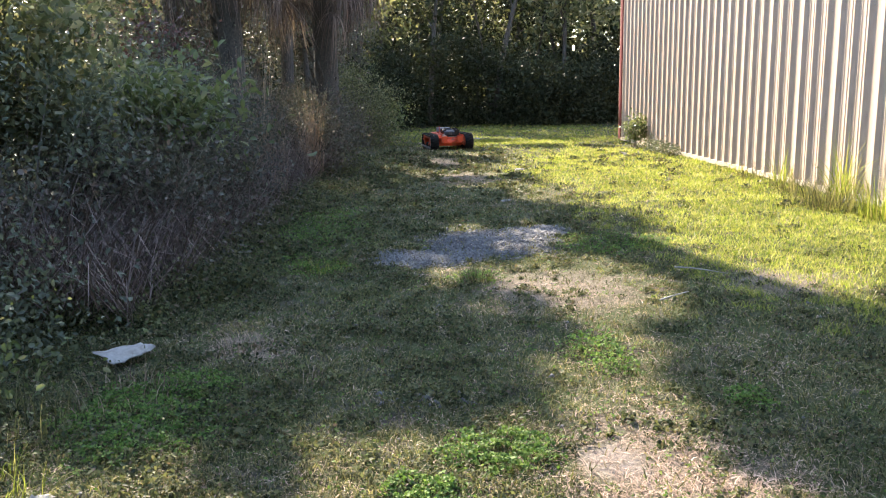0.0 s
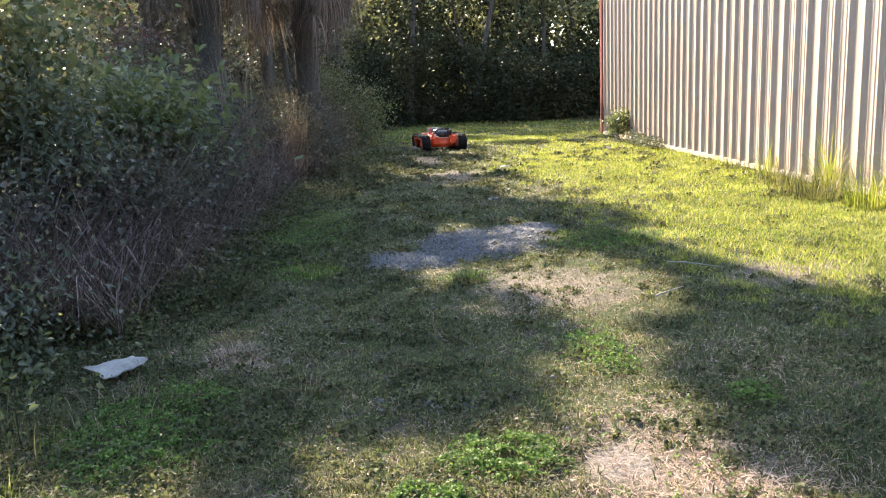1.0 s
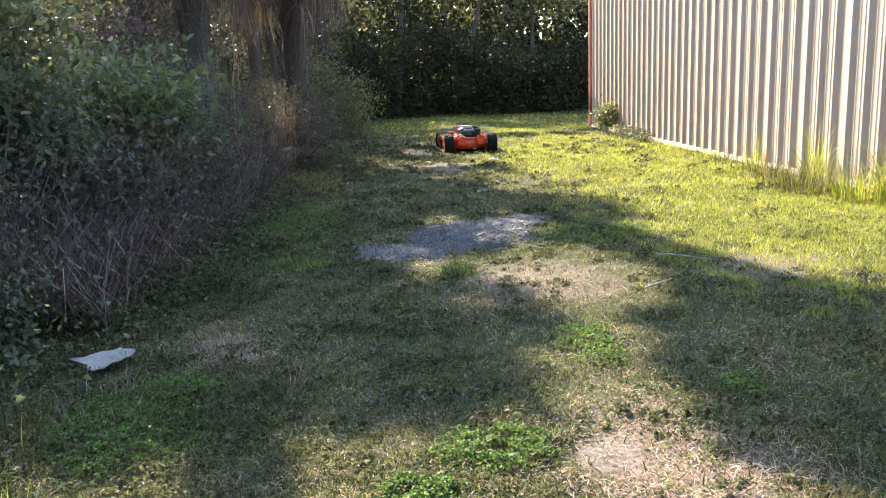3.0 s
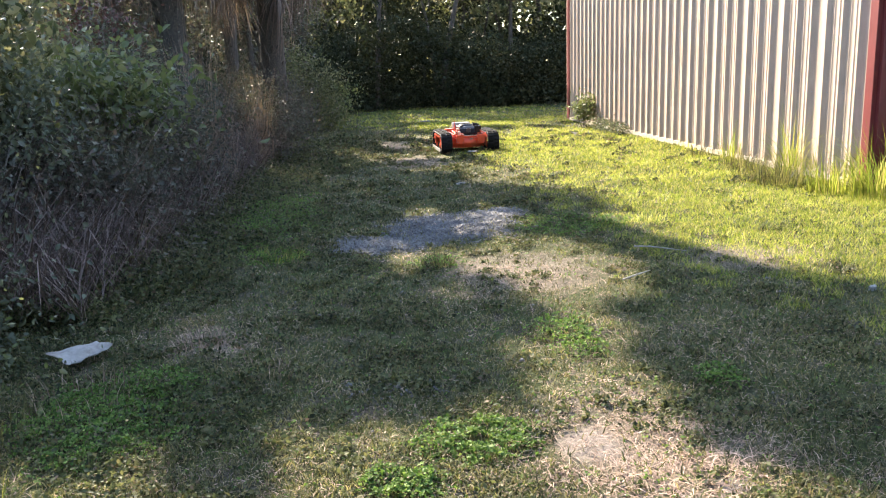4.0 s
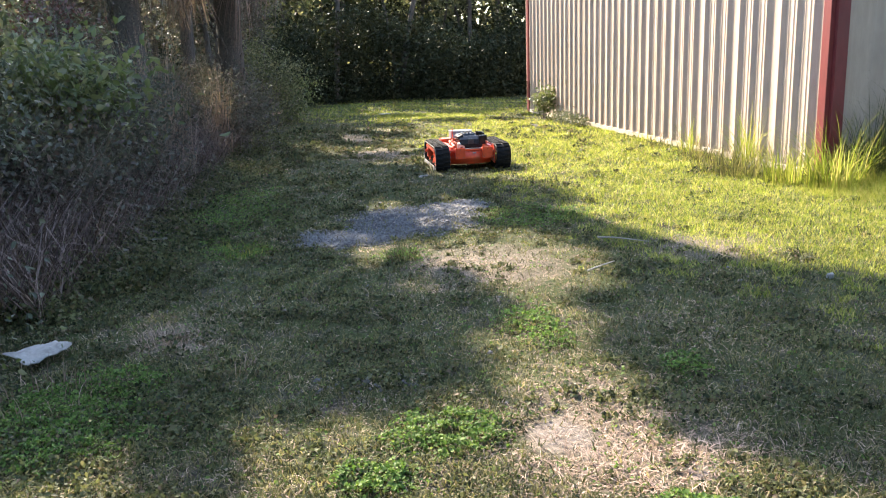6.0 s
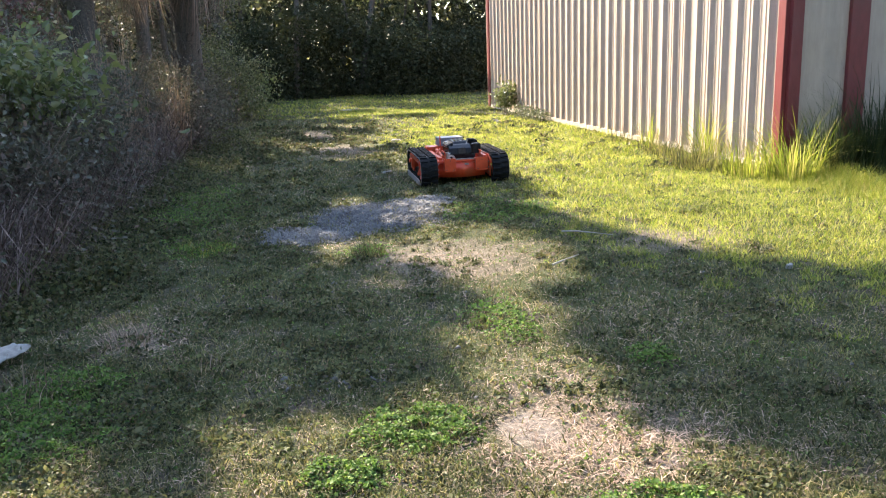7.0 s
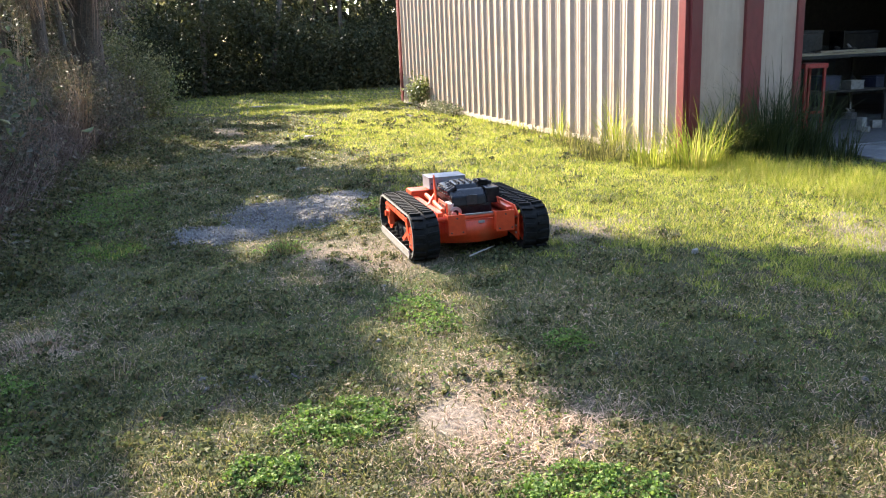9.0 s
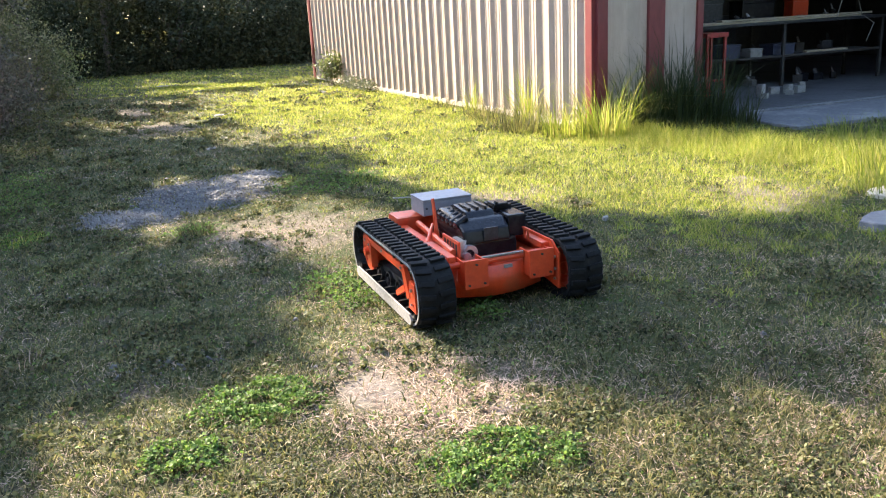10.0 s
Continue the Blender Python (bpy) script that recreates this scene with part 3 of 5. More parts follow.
        bolts([(-side * 0.105, -0.44, 0.1), (-side * 0.105, -0.44, 0.15), (-side * 0.105, -0.44, 0.21)], (-side, 0, 0), track, STEEL)
    # cutting deck with a rounded front
    deck = bmesh.new()
    arc = [(-0.262 + 0.524 * k / 16, -0.315 - 0.085 * math.sin(math.pi * k / 16)) for k in range(17)]
    low, high = [(x, y, 0.075) for x, y in arc], [(x, y, 0.225) for x, y in arc]
    L, H = [deck.verts.new(c) for c in low], [deck.verts.new(c) for c in high]
    Li, Hi = [deck.verts.new((x, y + 0.012, z)) for x, y, z in low], [deck.verts.new((x, 0.36, 0.225)) for x, y, z in high]
    for k in range(16):
        deck.faces.new((L[k], L[k + 1], H[k + 1], H[k])).smooth = True
        deck.faces.new((H[k], H[k + 1], Hi[k + 1], Hi[k]))
        deck.faces.new((Li[k + 1], Li[k], L[k], L[k + 1]))
    bmesh.ops.recalc_face_normals(deck, faces=deck.faces[:])
    box(deck, -0.262, -0.25, -0.31, 0.36, 0.09, 0.224)
    box(deck, 0.25, 0.262, -0.31, 0.36, 0.09, 0.224)
    box(deck, -0.25, 0.25, 0.35, 0.362, 0.09, 0.224)
    part("cutting_deck", deck, ORANGE, mower, "orange cutting deck with curved front")
    part("deck_lip", boxes((-0.25, 0.25, -0.3, 0.34, 0.12, 0.13, 0)), DARK_STEEL, mower)
    # front brackets and cross bar
    for x0, x1 in ((-0.205, -0.085), (0.135, 0.265)):
        br = boxes((x0, x1, -0.452, -0.442, 0.145, 0.285, 0.003), (x0 + 0.005, x0 + 0.013, -0.442, -0.33, 0.15, 0.275, 0.002), (x1 - 0.013, x1 - 0.005, -0.442, -0.33, 0.15, 0.275, 0.002))
        b = part("front_bracket", br, ORANGE, mower, "orange folded front bracket")
        bolts([(x0 + 0.02, -0.452, 0.165), (x1 - 0.02, -0.452, 0.165), ((x0 + x1) / 2, -0.452, 0.262)], (0, -1, 0), b, DARK_STEEL, 0.006)
    part("cross_bar", tube(bmesh.new(), (-0.3, -0.37, 0.245), (0.3, -0.37, 0.25), 0.017, n=12), ORANGE, mower, "round orange cross bar")
    part("cross_bar", boxes((-0.085, 0.135, -0.385, -0.372, 0.262, 0.272, 0.002)), STEEL, mower)
    part("cross_bar", tube(bmesh.new(), (-0.29, 0.12, 0.16), (0.29, 0.12, 0.16), 0.02, n=10), ORANGE, mower)
    # frame rails beside the engine and the rear housing
    for x in (-0.235, 0.262):
        part("frame_rail", boxes((x - 0.02, x + 0.02, -0.37, 0.40, 0.262, 0.292, 0.005)), ORANGE, mower, "orange square frame rail")
    part("frame_rail", boxes((-0.255, 0.282, 0.34, 0.38, 0.262, 0.292, 0.005)), ORANGE, mower)
    dg = bmesh.new()
    tube(dg, (-0.20, -0.30, 0.29), (-0.16, 0.30, 0.30), 0.017, n=8)
    tube(dg, (-0.24, -0.05, 0.285), (-0.15, 0.10, 0.335), 0.010, n=8)
    part("brace", dg, ORANGE, mower, "orange tube brace")
    part("rear_housing", boxes((-0.27, -0.03, 0.33, 0.50, 0.17, 0.335, 0.02)), ORANGE, mower, "orange rear motor housing")
    part("rear_housing", boxes((0.03, 0.27, 0.33, 0.50, 0.17, 0.315, 0.02)), ORANGE, mower, "orange rear motor housing")
    up = bmesh.new()
    prism(up, ((-0.02, 0.26), (0.02, 0.26), (0.055, 0.485), (0.035, 0.49)), -0.168, -0.158)
    part("upright_bar", up, ORANGE, mower, "bent orange upright bar")
    part("upright_plate", boxes((-0.182, -0.172, -0.33, -0.12, 0.255, 0.345, 0.003)), ORANGE, mower, "slotted orange side guard")
    slots = bmesh.new()
    for k in range(5):
        box(slots, -0.1845, -0.181, -0.31 + 0.036 * k, -0.292 + 0.036 * k, 0.275, 0.33)
    part("slot", slots, DARK_STEEL, mower)
    grille = bmesh.new()
    for k in range(7):
        box(grille, 0.225, 0.232, -0.26 + 0.04 * k, -0.245 + 0.04 * k, 0.285, 0.335, 0.002)
    box(grille, 0.222, 0.235, -0.28, 0.02, 0.33, 0.34, 0.002)
    part("side_guard", grille, ORANGE, mower, "orange barred side guard")
    # engine: crankcase, cooling shroud, recoil cover, silencer, fuel cap, carburettor
    eng = part("engine", boxes((-0.11, 0.17, -0.22, 0.16, 0.225, 0.33, 0.02)), BLACK, mower, "black petrol engine")
    eng.location = (0.012, 0, -0.022)
    sh = bmesh.new()
    outline = ((-0.24, 0.315), (-0.225, 0.385), (-0.15, 0.425), (0.10, 0.445), (0.17, 0.41), (0.18, 0.32))
    prism(sh, outline, -0.125, 0.13)
    bmesh.ops.bevel(sh, geom=sh.edges[:], offset=0.018, segments=3, affect="EDGES", profile=0.6)
    part("shroud", sh, BLACK, eng, "glossy black cooling shroud")
    rc = bmesh.new()
    prism(rc, ((-0.15, 0.415), (-0.10, 0.452), (0.06, 0.462), (0.12, 0.44), (0.12, 0.41)), -0.06, 0.095)
    bmesh.ops.bevel(rc, geom=rc.edges[:], offset=0.01, segments=2, affect="EDGES", profile=0.6)
    part("recoil_cover", rc, BLACK, eng, "ridged black recoil starter cover")
    for k in range(3):
        part("rib", boxes((-0.035 + 0.045 * k, -0.022 + 0.045 * k, -0.09, 0.055, 0.452, 0.467, 0.003)), BLACK, eng)
    for k in range(5):
        y = -0.15 + 0.055 * k
        part("vent_hood", tube(bmesh.new(), (-0.132, y, 0.402), (-0.072, y, 0.436), 0.021, 0.017, 12), BLACK, eng, "scalloped black vent hood")
        part("vent", boxes((-0.131, -0.118, y + 0.022, y + 0.034, 0.385, 0.418, 0.002)), STEEL, eng, "pale slot between the vent hoods")
    part("label_plate", boxes((-0.02, 0.055, -0.247, -0.238, 0.33, 0.395, 0.002)), DARK_STEEL, eng, "small grey label plate")
    part("silencer", boxes((0.135, 0.235, -0.20, -0.05, 0.315, 0.43, 0.012)), BLACK, eng, "black box silencer")
    cap = bmesh.new()
    box(cap, 0.128, 0.232, -0.04, 0.09, 0.40, 0.448, 0.008)
    box(cap, 0.12, 0.2, -0.07, 0.03, 0.446, 0.464, 0.006)
    tube(cap, (0.15, -0.05, 0.455), (0.115, -0.085, 0.478), 0.009, 0.006, n=8)
    part("air_filter_lid", cap, BLACK, eng, "raised black filter lid")
    cb = bmesh.new()
    tube(cb, (-0.10, -0.26, 0.285), (-0.10, -0.16, 0.285), 0.036, n=14)
    box(cb, -0.15, -0.085, -0.235, -0.13, 0.26, 0.345, 0.012)
    tube(cb, (-0.125, -0.275, 0.272), (-0.125, -0.24, 0.272), 0.02, n=10)
    part("carburettor", cb, SILVER, eng, "bare cast aluminium carburettor")
    part("intake", tube(bmesh.new(), (-0.108, -0.269, 0.283), (-0.108, -0.259, 0.283), 0.02, n=12), BLACK, eng)
    # grey electronics box on two posts
    for x in (-0.12, 0.12):
        part("box_post", boxes((x - 0.012, x + 0.012, 0.33, 0.355, 0.29, 0.35, 0.002)), ORANGE, mower)
    eb = part("control_box", boxes((-0.147, 0.135, 0.24, 0.44, 0.348, 0.425, 0.004)), GREY_BOX, mower, "light grey plastic control box")
    part("lid", boxes((-0.149, 0.137, 0.238, 0.442, 0.427, 0.437, 0.003)), GREY_BOX, eb)
    bolts([(-0.13, 0.24, 0.39), (0.12, 0.24, 0.39)], (0, -1, 0), eb, DARK_STEEL, 0.006)
    cable = bmesh.new()
    limb(cable, [Vector(c) for c in ((-0.08, 0.25, 0.39), (-0.09, 0.2, 0.37), (-0.10, 0.15, 0.33), (-0.06, 0.12, 0.29))], [0.006] * 4)
    part("cable", cable, BLACK, mower)
    part("pale_tag", boxes((0.02, 0.065, -0.405, -0.398, 0.205, 0.222, 0.002)), WHITE_SCRAP, mower)
    return mower, moving


MOWER, MOVING = build_mower()

# ---- lawn: blades, straw, clover, gravel ----
def spread(rng, n, near, far, left=-33, right=55, fall=1.7):
    """Places on the ground, thinning out with distance from the near end of the lawn."""
    p = 2 - fall
    r = (rng.uniform(0, 1, n) * (far**p - near**p) + near**p) ** (1 / p)
    a = np.radians(rng.uniform(left, right, n))
    return r * np.sin(a), r * np.cos(a), r


def on_lawn(x, y):
    wall_x = WX0 + (WY0 - y) * (WX1 - WX0) / (WY0 - WY1)
    inside = (y > WY1 - 0.05) & (y < WY0) & (x > wall_x - 0.03)
    apron = (x > 6.57) & (y > 6.72) & (y < WY1)
    return ~(inside | apron) & (x > -3.2) & (y < 28.5)


def stuff(name, v, f, mat, label, category):
    return tagged(new(name, mesh_of(name, v, f, mat)), label, category, kind="stuff")


def lawn():
    rng = np.random.default_rng(5)
    x, y, r = spread(rng, 400000, 1.9, 29)
    k = on_lawn(x, y)
    x, y, r = x[k], y[k], r[k]
    bare = np.maximum(zone(x, y, GRAVEL_ZONES, 1.0), zone(x, y, SAND_ZONES, 2.0))
    dry = zone(x, y, STRAW_ZONES, 3.0)
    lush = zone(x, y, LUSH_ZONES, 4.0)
    patchy = 0.5 + 0.5 * np.sin(x * 2.3 + 1.1 * np.sin(y * 1.9)) * np.sin(y * 2.7 + 1.3 * np.sin(x * 1.6))
    keep = rng.uniform(0, 1, len(x)) > 0.7 * bare
    straw = keep & (rng.uniform(0, 1, len(x)) < np.clip(0.35 + 0.5 * dry - 0.2 * lush + 0.4 * (patchy - 0.5), 0.06, 0.92))
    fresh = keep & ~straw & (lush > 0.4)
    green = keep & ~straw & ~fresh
    wide = np.maximum(1.0, r / 5.5)

    def make(sel, h0, h1, w, lean, name, mat, label):
        n = sel.sum()
        base = np.stack([x[sel], y[sel], ground_height(x[sel], y[sel]) - 0.004], 1)
        h = rng.uniform(h0, h1, n) * (0.75 + 0.5 * patchy[sel])
        v, f = blades(rng, base, h, w * wide[sel] * rng.uniform(0.7, 1.3, n), np.full(n, lean))
        stuff(name, v, f, mat, label, "grass")

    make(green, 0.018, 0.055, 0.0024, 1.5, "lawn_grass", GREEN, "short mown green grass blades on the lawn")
    make(fresh, 0.03, 0.07, 0.0022, 1.4, "sunny_lush_grass", SUNNY_LUSH, "longer lush grass beside the building, sunlight put into its yellow-green")
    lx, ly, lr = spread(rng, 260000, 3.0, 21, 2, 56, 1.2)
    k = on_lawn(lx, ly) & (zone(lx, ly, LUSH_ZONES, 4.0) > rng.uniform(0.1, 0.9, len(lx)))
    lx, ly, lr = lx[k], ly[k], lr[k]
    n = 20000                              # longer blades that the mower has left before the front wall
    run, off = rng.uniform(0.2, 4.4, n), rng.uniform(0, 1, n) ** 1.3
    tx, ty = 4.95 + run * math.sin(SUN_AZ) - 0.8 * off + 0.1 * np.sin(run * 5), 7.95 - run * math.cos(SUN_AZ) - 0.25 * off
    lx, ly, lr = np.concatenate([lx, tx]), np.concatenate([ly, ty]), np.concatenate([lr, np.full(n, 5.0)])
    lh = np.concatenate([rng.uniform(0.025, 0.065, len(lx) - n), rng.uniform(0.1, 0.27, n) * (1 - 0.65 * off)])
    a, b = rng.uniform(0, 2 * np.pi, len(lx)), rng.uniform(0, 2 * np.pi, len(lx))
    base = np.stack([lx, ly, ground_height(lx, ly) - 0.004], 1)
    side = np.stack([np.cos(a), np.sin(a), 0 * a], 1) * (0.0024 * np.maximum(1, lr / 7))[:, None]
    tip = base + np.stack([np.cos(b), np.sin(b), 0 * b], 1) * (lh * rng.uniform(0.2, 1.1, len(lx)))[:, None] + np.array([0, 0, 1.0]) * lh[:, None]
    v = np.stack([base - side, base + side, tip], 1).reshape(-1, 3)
    stuff("fine_grass", v, np.arange(len(v)).reshape(-1, 3), SUNNY_LUSH, "fine grass filling the lawn, sunlight put into its bright green", "grass")
    coarse = straw & (rng.uniform(0, 1, len(x)) < 0.42)
    make(straw & ~coarse, 0.01, 0.03, 0.0016, 4.2, "dry_straw", STRAW, "dry tan clippings and straw lying on the lawn")
    make(coarse, 0.006, 0.02, 0.003, 5.0, "dry_thatch", STRAW, "coarse dead grass strands lying flat on the lawn")
    # clover and small weeds in patches
    x, y, r = spread(rng, 260000, 1.9, 12)
    c = zone(x, y, CLOVER_ZONES, 6.0)
    k = on_lawn(x, y) & (np.maximum(zone(x, y, SAND_ZONES, 2.0), zone(x, y, GRAVEL_ZONES, 1.0)) < 0.3) & ((rng.uniform(0, 1, len(x)) < 0.8 * c**1.2) | (rng.uniform(0, 1, len(x)) < 0.03))
    x, y, c = x[k], y[k], c[k]
    z = ground_height(x, y) + (0.004 + 0.05 * rng.uniform(0, 1, len(x)) ** 0.7 * (0.55 + 0.45 * np.sin(x * 31 + 3 * np.sin(y * 23)) * np.sin(y * 29))) * (0.3 + c)
    sets = []
    for j in range(3):
        a = rng.uniform(0, 2 * np.pi, len(x))
        cen = np.stack([x + 0.009 * np.cos(a), y + 0.009 * np.sin(a), z + rng.uniform(-0.003, 0.003, len(x))], 1)
        sets.append(leaf_arrays(rng, cen, rng.uniform(0.010, 0.018, len(x)), 1.3, 0.85))
    v, f = joined(*sets)
    stuff("clover", v, f, CLOVER, "patches of low bright green clover and weeds", "clover")
    # broad-leaved weeds in low tufts, dark underneath, thicker towards the bank
    cx, cy, cr = spread(rng, 26000, 1.8, 17, -36, 50, 1.5)
    patch = np.sin(cx * 3.1 + 2 * np.sin(cy * 2.3)) * np.sin(cy * 3.7 + 1.7 * np.sin(cx * 2.9)) + 0.5 * np.sin(cx * 9 + cy * 4) * np.sin(cy * 11 - cx * 3)
    bare = np.maximum(zone(cx, cy, SAND_ZONES, 2.0), zone(cx, cy, GRAVEL_ZONES, 1.0))
    near_bank = np.clip((0.3 - cx) / 1.6, 0, 1)
    k = on_lawn(cx, cy) & (bare < 0.3) & (patch + 0.55 * near_bank + 0.4 * rng.normal(size=len(cx)) > 0.3) & (rng.uniform(0, 1, len(cx)) > 0.75 * zone(cx, cy, LUSH_ZONES, 4.0)) & (rng.uniform(0, 1, len(cx)) > 0.5 * zone(cx, cy, STRAW_ZONES, 3.0))
    cx, cy, cr, near_bank = cx[k], cy[k], cr[k], near_bank[k]
    each = 26
    rad = rng.uniform(0.02, 0.065, len(cx)) * np.maximum(1, cr / 7)
    u = rng.normal(size=(len(cx), each, 3)) * 0.55
    u[:, :, 2] = np.abs(u[:, :, 2])
    tall = (rng.uniform(0.25, 0.8, len(cx)) * (1 + 0.6 * near_bank))[:, None]
    px, py = cx[:, None] + u[:, :, 0] * rad[:, None], cy[:, None] + u[:, :, 1] * rad[:, None]
    pz = ground_height(px, py) + 0.004 + u[:, :, 2] * np.minimum(rad, 0.08)[:, None] * tall
    cen = np.stack([px, py, pz], 2).reshape(-1, 3)
    size = np.repeat(rng.uniform(0.012, 0.029, len(cx)) * np.clip(cr / 3.2, 0.6, 1) * np.maximum(1, cr / 6), each)
    v, f = leaf_arrays(rng, cen, size, 0.9, 0.62)
    stuff("ground_weeds", v, f, WEED, "low dark green weeds in tufts through the lawn", "weeds")
    # gravel: four-sided chips
    n = 4500
    cx = [rng.normal(g[0], g[2] * 0.5, n) for g in GRAVEL_ZONES] + [rng.uniform(-1.5, 3, 1500), rng.normal(0.05, 0.13, 260)]
    cy = [rng.normal(g[1], g[3] * 0.5, n) for g in GRAVEL_ZONES] + [rng.uniform(2, 9, 1500), rng.normal(3.5, 0.07, 260)]
    x, y = np.concatenate(cx), np.concatenate(cy)
    keep = (zone(x, y, GRAVEL_ZONES, 1.0) > 0.2) | (rng.uniform(0, 1, len(x)) < np.where(np.hypot(x - 0.05, (y - 3.5) * 1.6) < 0.35, 0.5, 0.12))
    x, y = x[keep], y[keep]
    s = (rng.uniform(0.005, 0.013, len(x)) * np.where(rng.uniform(0, 1, len(x)) < 0.15, 1.7, 1.0))[:, None]
    cen = np.stack([x, y, ground_height(x, y) + 0.002], 1)
    d = rng.normal(size=(len(x), 6, 3)) * 0.25 + np.array([(1, 0, 0), (0, 1, 0), (-1, 0, 0), (0, -1, 0), (0, 0, 0.8), (0, 0, -0.5)])
    v = (cen[:, None] + d * s[:, None]).reshape(-1, 3)
    i = np.arange(len(x))[:, None] * 6
    f = np.concatenate([i + t for t in ([0, 1, 4], [1, 2, 4], [2, 3, 4], [3, 0, 4], [1, 0, 5], [2, 1, 5], [3, 2, 5], [0, 3, 5])])
    stuff("gravel", v, f, STONE, "loose grey gravel chips pressed into the lawn", "gravel")


lawn()


# ---- tall grasses ----
def grass_clump(name, x, y, rad, height, n, mat, label, lean=0.8, seed=0, width=0.004, group=""):
    """A clump of long arching blades, each a strip of five lengths."""
    rng = np.random.default_rng(seed)
    a, q = rng.uniform(0, 2 * np.pi, n), np.sqrt(rng.uniform(0, 1, n)) * rad
    base = np.stack([q * np.cos(a), q * np.sin(a), 0 * a], 1)
    b = a + rng.normal(0, 0.7, n)
    out, side = np.stack([np.cos(b), np.sin(b), 0 * b], 1), np.stack([-np.sin(b), np.cos(b), 0 * b], 1)
    h, l = (height * (0.2 + 0.9 * rng.uniform(0, 1, n) ** 1.3))[:, None], (lean * rng.uniform(0.15, 1.1, n))[:, None]
    segs = 6
    rows = []
    for s in range(segs):
        u = s / (segs - 1)
        c = base + out * h * l * u**2 + np.array([0, 0, 1.0]) * h * (u - 0.42 * np.minimum(l, 1.6) * u**2.6)
        w = width * (1 - 0.93 * u) * rng.uniform(0.9, 1.1)
        rows += [c - side * w, c + side * w]
    v = np.stack(rows, 1).reshape(-1, 3)
    k = np.arange(n)[:, None] * 2 * segs
    f = np.concatenate([k + [2 * s, 2 * s + 1, 2 * s + 3, 2 * s + 2] for s in range(segs - 1)])
    t = thing(name, label, "grass", (x, y, float(ground_height(x, y)) - 0.01), group)
    tagged(part("tuft", mesh_of(name, v, f, mat), mat, t), kind="stuff")
    return t


CLUMP = "tall grass along the metal wall"
for i, (x, y, r, h, n) in enumerate(((4.6, 8.15, 0.3, 0.55, 300), (4.35, 8.8, 0.3, 0.42, 300), (4.66, 9.25, 0.16, 0.95, 150), (4.5, 10.2, 0.28, 0.34, 220), (4.62, 10.9, 0.14, 0.62, 90),
                                     (4.5, 11.6, 0.2, 0.3, 99), (4.52, 12.4, 0.2, 0.22, 90), (4.5, 13.2, 0.2, 0.18, 72), (4.45, 14.0, 0.2, 0.16, 63), (4.25, 9.3, 0.25, 0.38, 108))):
    grass_clump("tall_grass", x, y, r, h, n, (SUNNY_LUSH, GREEN)[i % 2], ("tall grass against the ribbed wall, sunlight put into its yellow-green", "dull green tall grass tuft against the ribbed wall")[i % 2], 0.9, 40 + i, 0.005, CLUMP)
grass_clump("arching_grass", 4.78, 7.62, 0.28, 0.85, 420, SUNNY_LUSH, "arching grass clump at the building's corner, sunlight put into its colour", 1.2, 60, 0.006)
# these clumps borrow the dark frond green to paint in the wall's shade
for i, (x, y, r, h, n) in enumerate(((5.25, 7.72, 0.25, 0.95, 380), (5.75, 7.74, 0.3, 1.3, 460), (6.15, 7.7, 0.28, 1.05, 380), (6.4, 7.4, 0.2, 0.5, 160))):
    grass_clump("shade_tinted_grass", x, y, r, h, n, FROND, "tall grass clump before the front wall, shade painted into its dark green", 0.75, 70 + i, 0.007, "grass clumps before the door posts")
for i, (x, y, r, h, n) in enumerate(((6.45, 6.0, 0.3, 0.32, 260), (6.9, 5.6, 0.35, 0.36, 320), (7.5, 5.65, 0.3, 0.45, 300), (5.5, 4.6, 0.35, 0.3, 380), (5.9, 5.0, 0.4, 0.3, 380), (5.0, 4.2, 0.25, 0.22, 260))):
    grass_clump("tall_grass", x, y, r, h, n, SUNNY_LUSH, "tall grass beside the concrete apron, sunlight put into its bright green", 0.8, 80 + i, 0.005, "grass beside the apron")
for i, (x, y, r, h, n, m) in enumerate(((-1.75, 2.75, 0.25, 0.2, 140, SUNNY_LUSH), (-1.45, 2.45, 0.2, 0.22, 120, SUNNY_LUSH), (-1.02, 4.2, 0.14, 0.12, 130, STRAW), (-1.4, 3.5, 0.25, 0.16, 90, STRAW), (-0.86, 6.35, 0.22, 0.1, 260, SUNNY_LUSH),
                                        (-1.7, 3.2, 0.22, 0.26, 110, GREEN), (0.34, 5.72, 0.13, 0.13, 220, GREEN), (1.55, 9.2, 0.3, 0.1, 200, GREEN), (-0.62, 3.75, 0.16, 0.1, 80, STRAW), (-1.5, 5.6, 0.3, 0.2, 180, GREEN))):
    grass_clump("grass_tuft", x, y, r, h, n, m, "uncut grass tuft at the lawn's edge" if m != STRAW else "dry tan grass tuft at the lawn's edge", 0.9, 100 + i, 0.003, "grass tufts on the lawn")
for i, (x, y, r, h, n) in enumerate(((-2.5, 11.3, 0.28, 2.0, 400), (-2.75, 10.7, 0.25, 1.8, 300), (-2.35, 12.0, 0.2, 1.3, 140), (-1.95, 12.9, 0.18, 1.5, 160), (-2.1, 10.0, 0.3, 0.8, 160), (-2.7, 8.6, 0.3, 0.9, 150))):
    grass_clump("dry_plume_grass", x, y, r, h, n, DRY_PLUME, "tall dry tan plume grass among the bushes", 0.22, 120 + i, 0.006, "dry plume grasses")


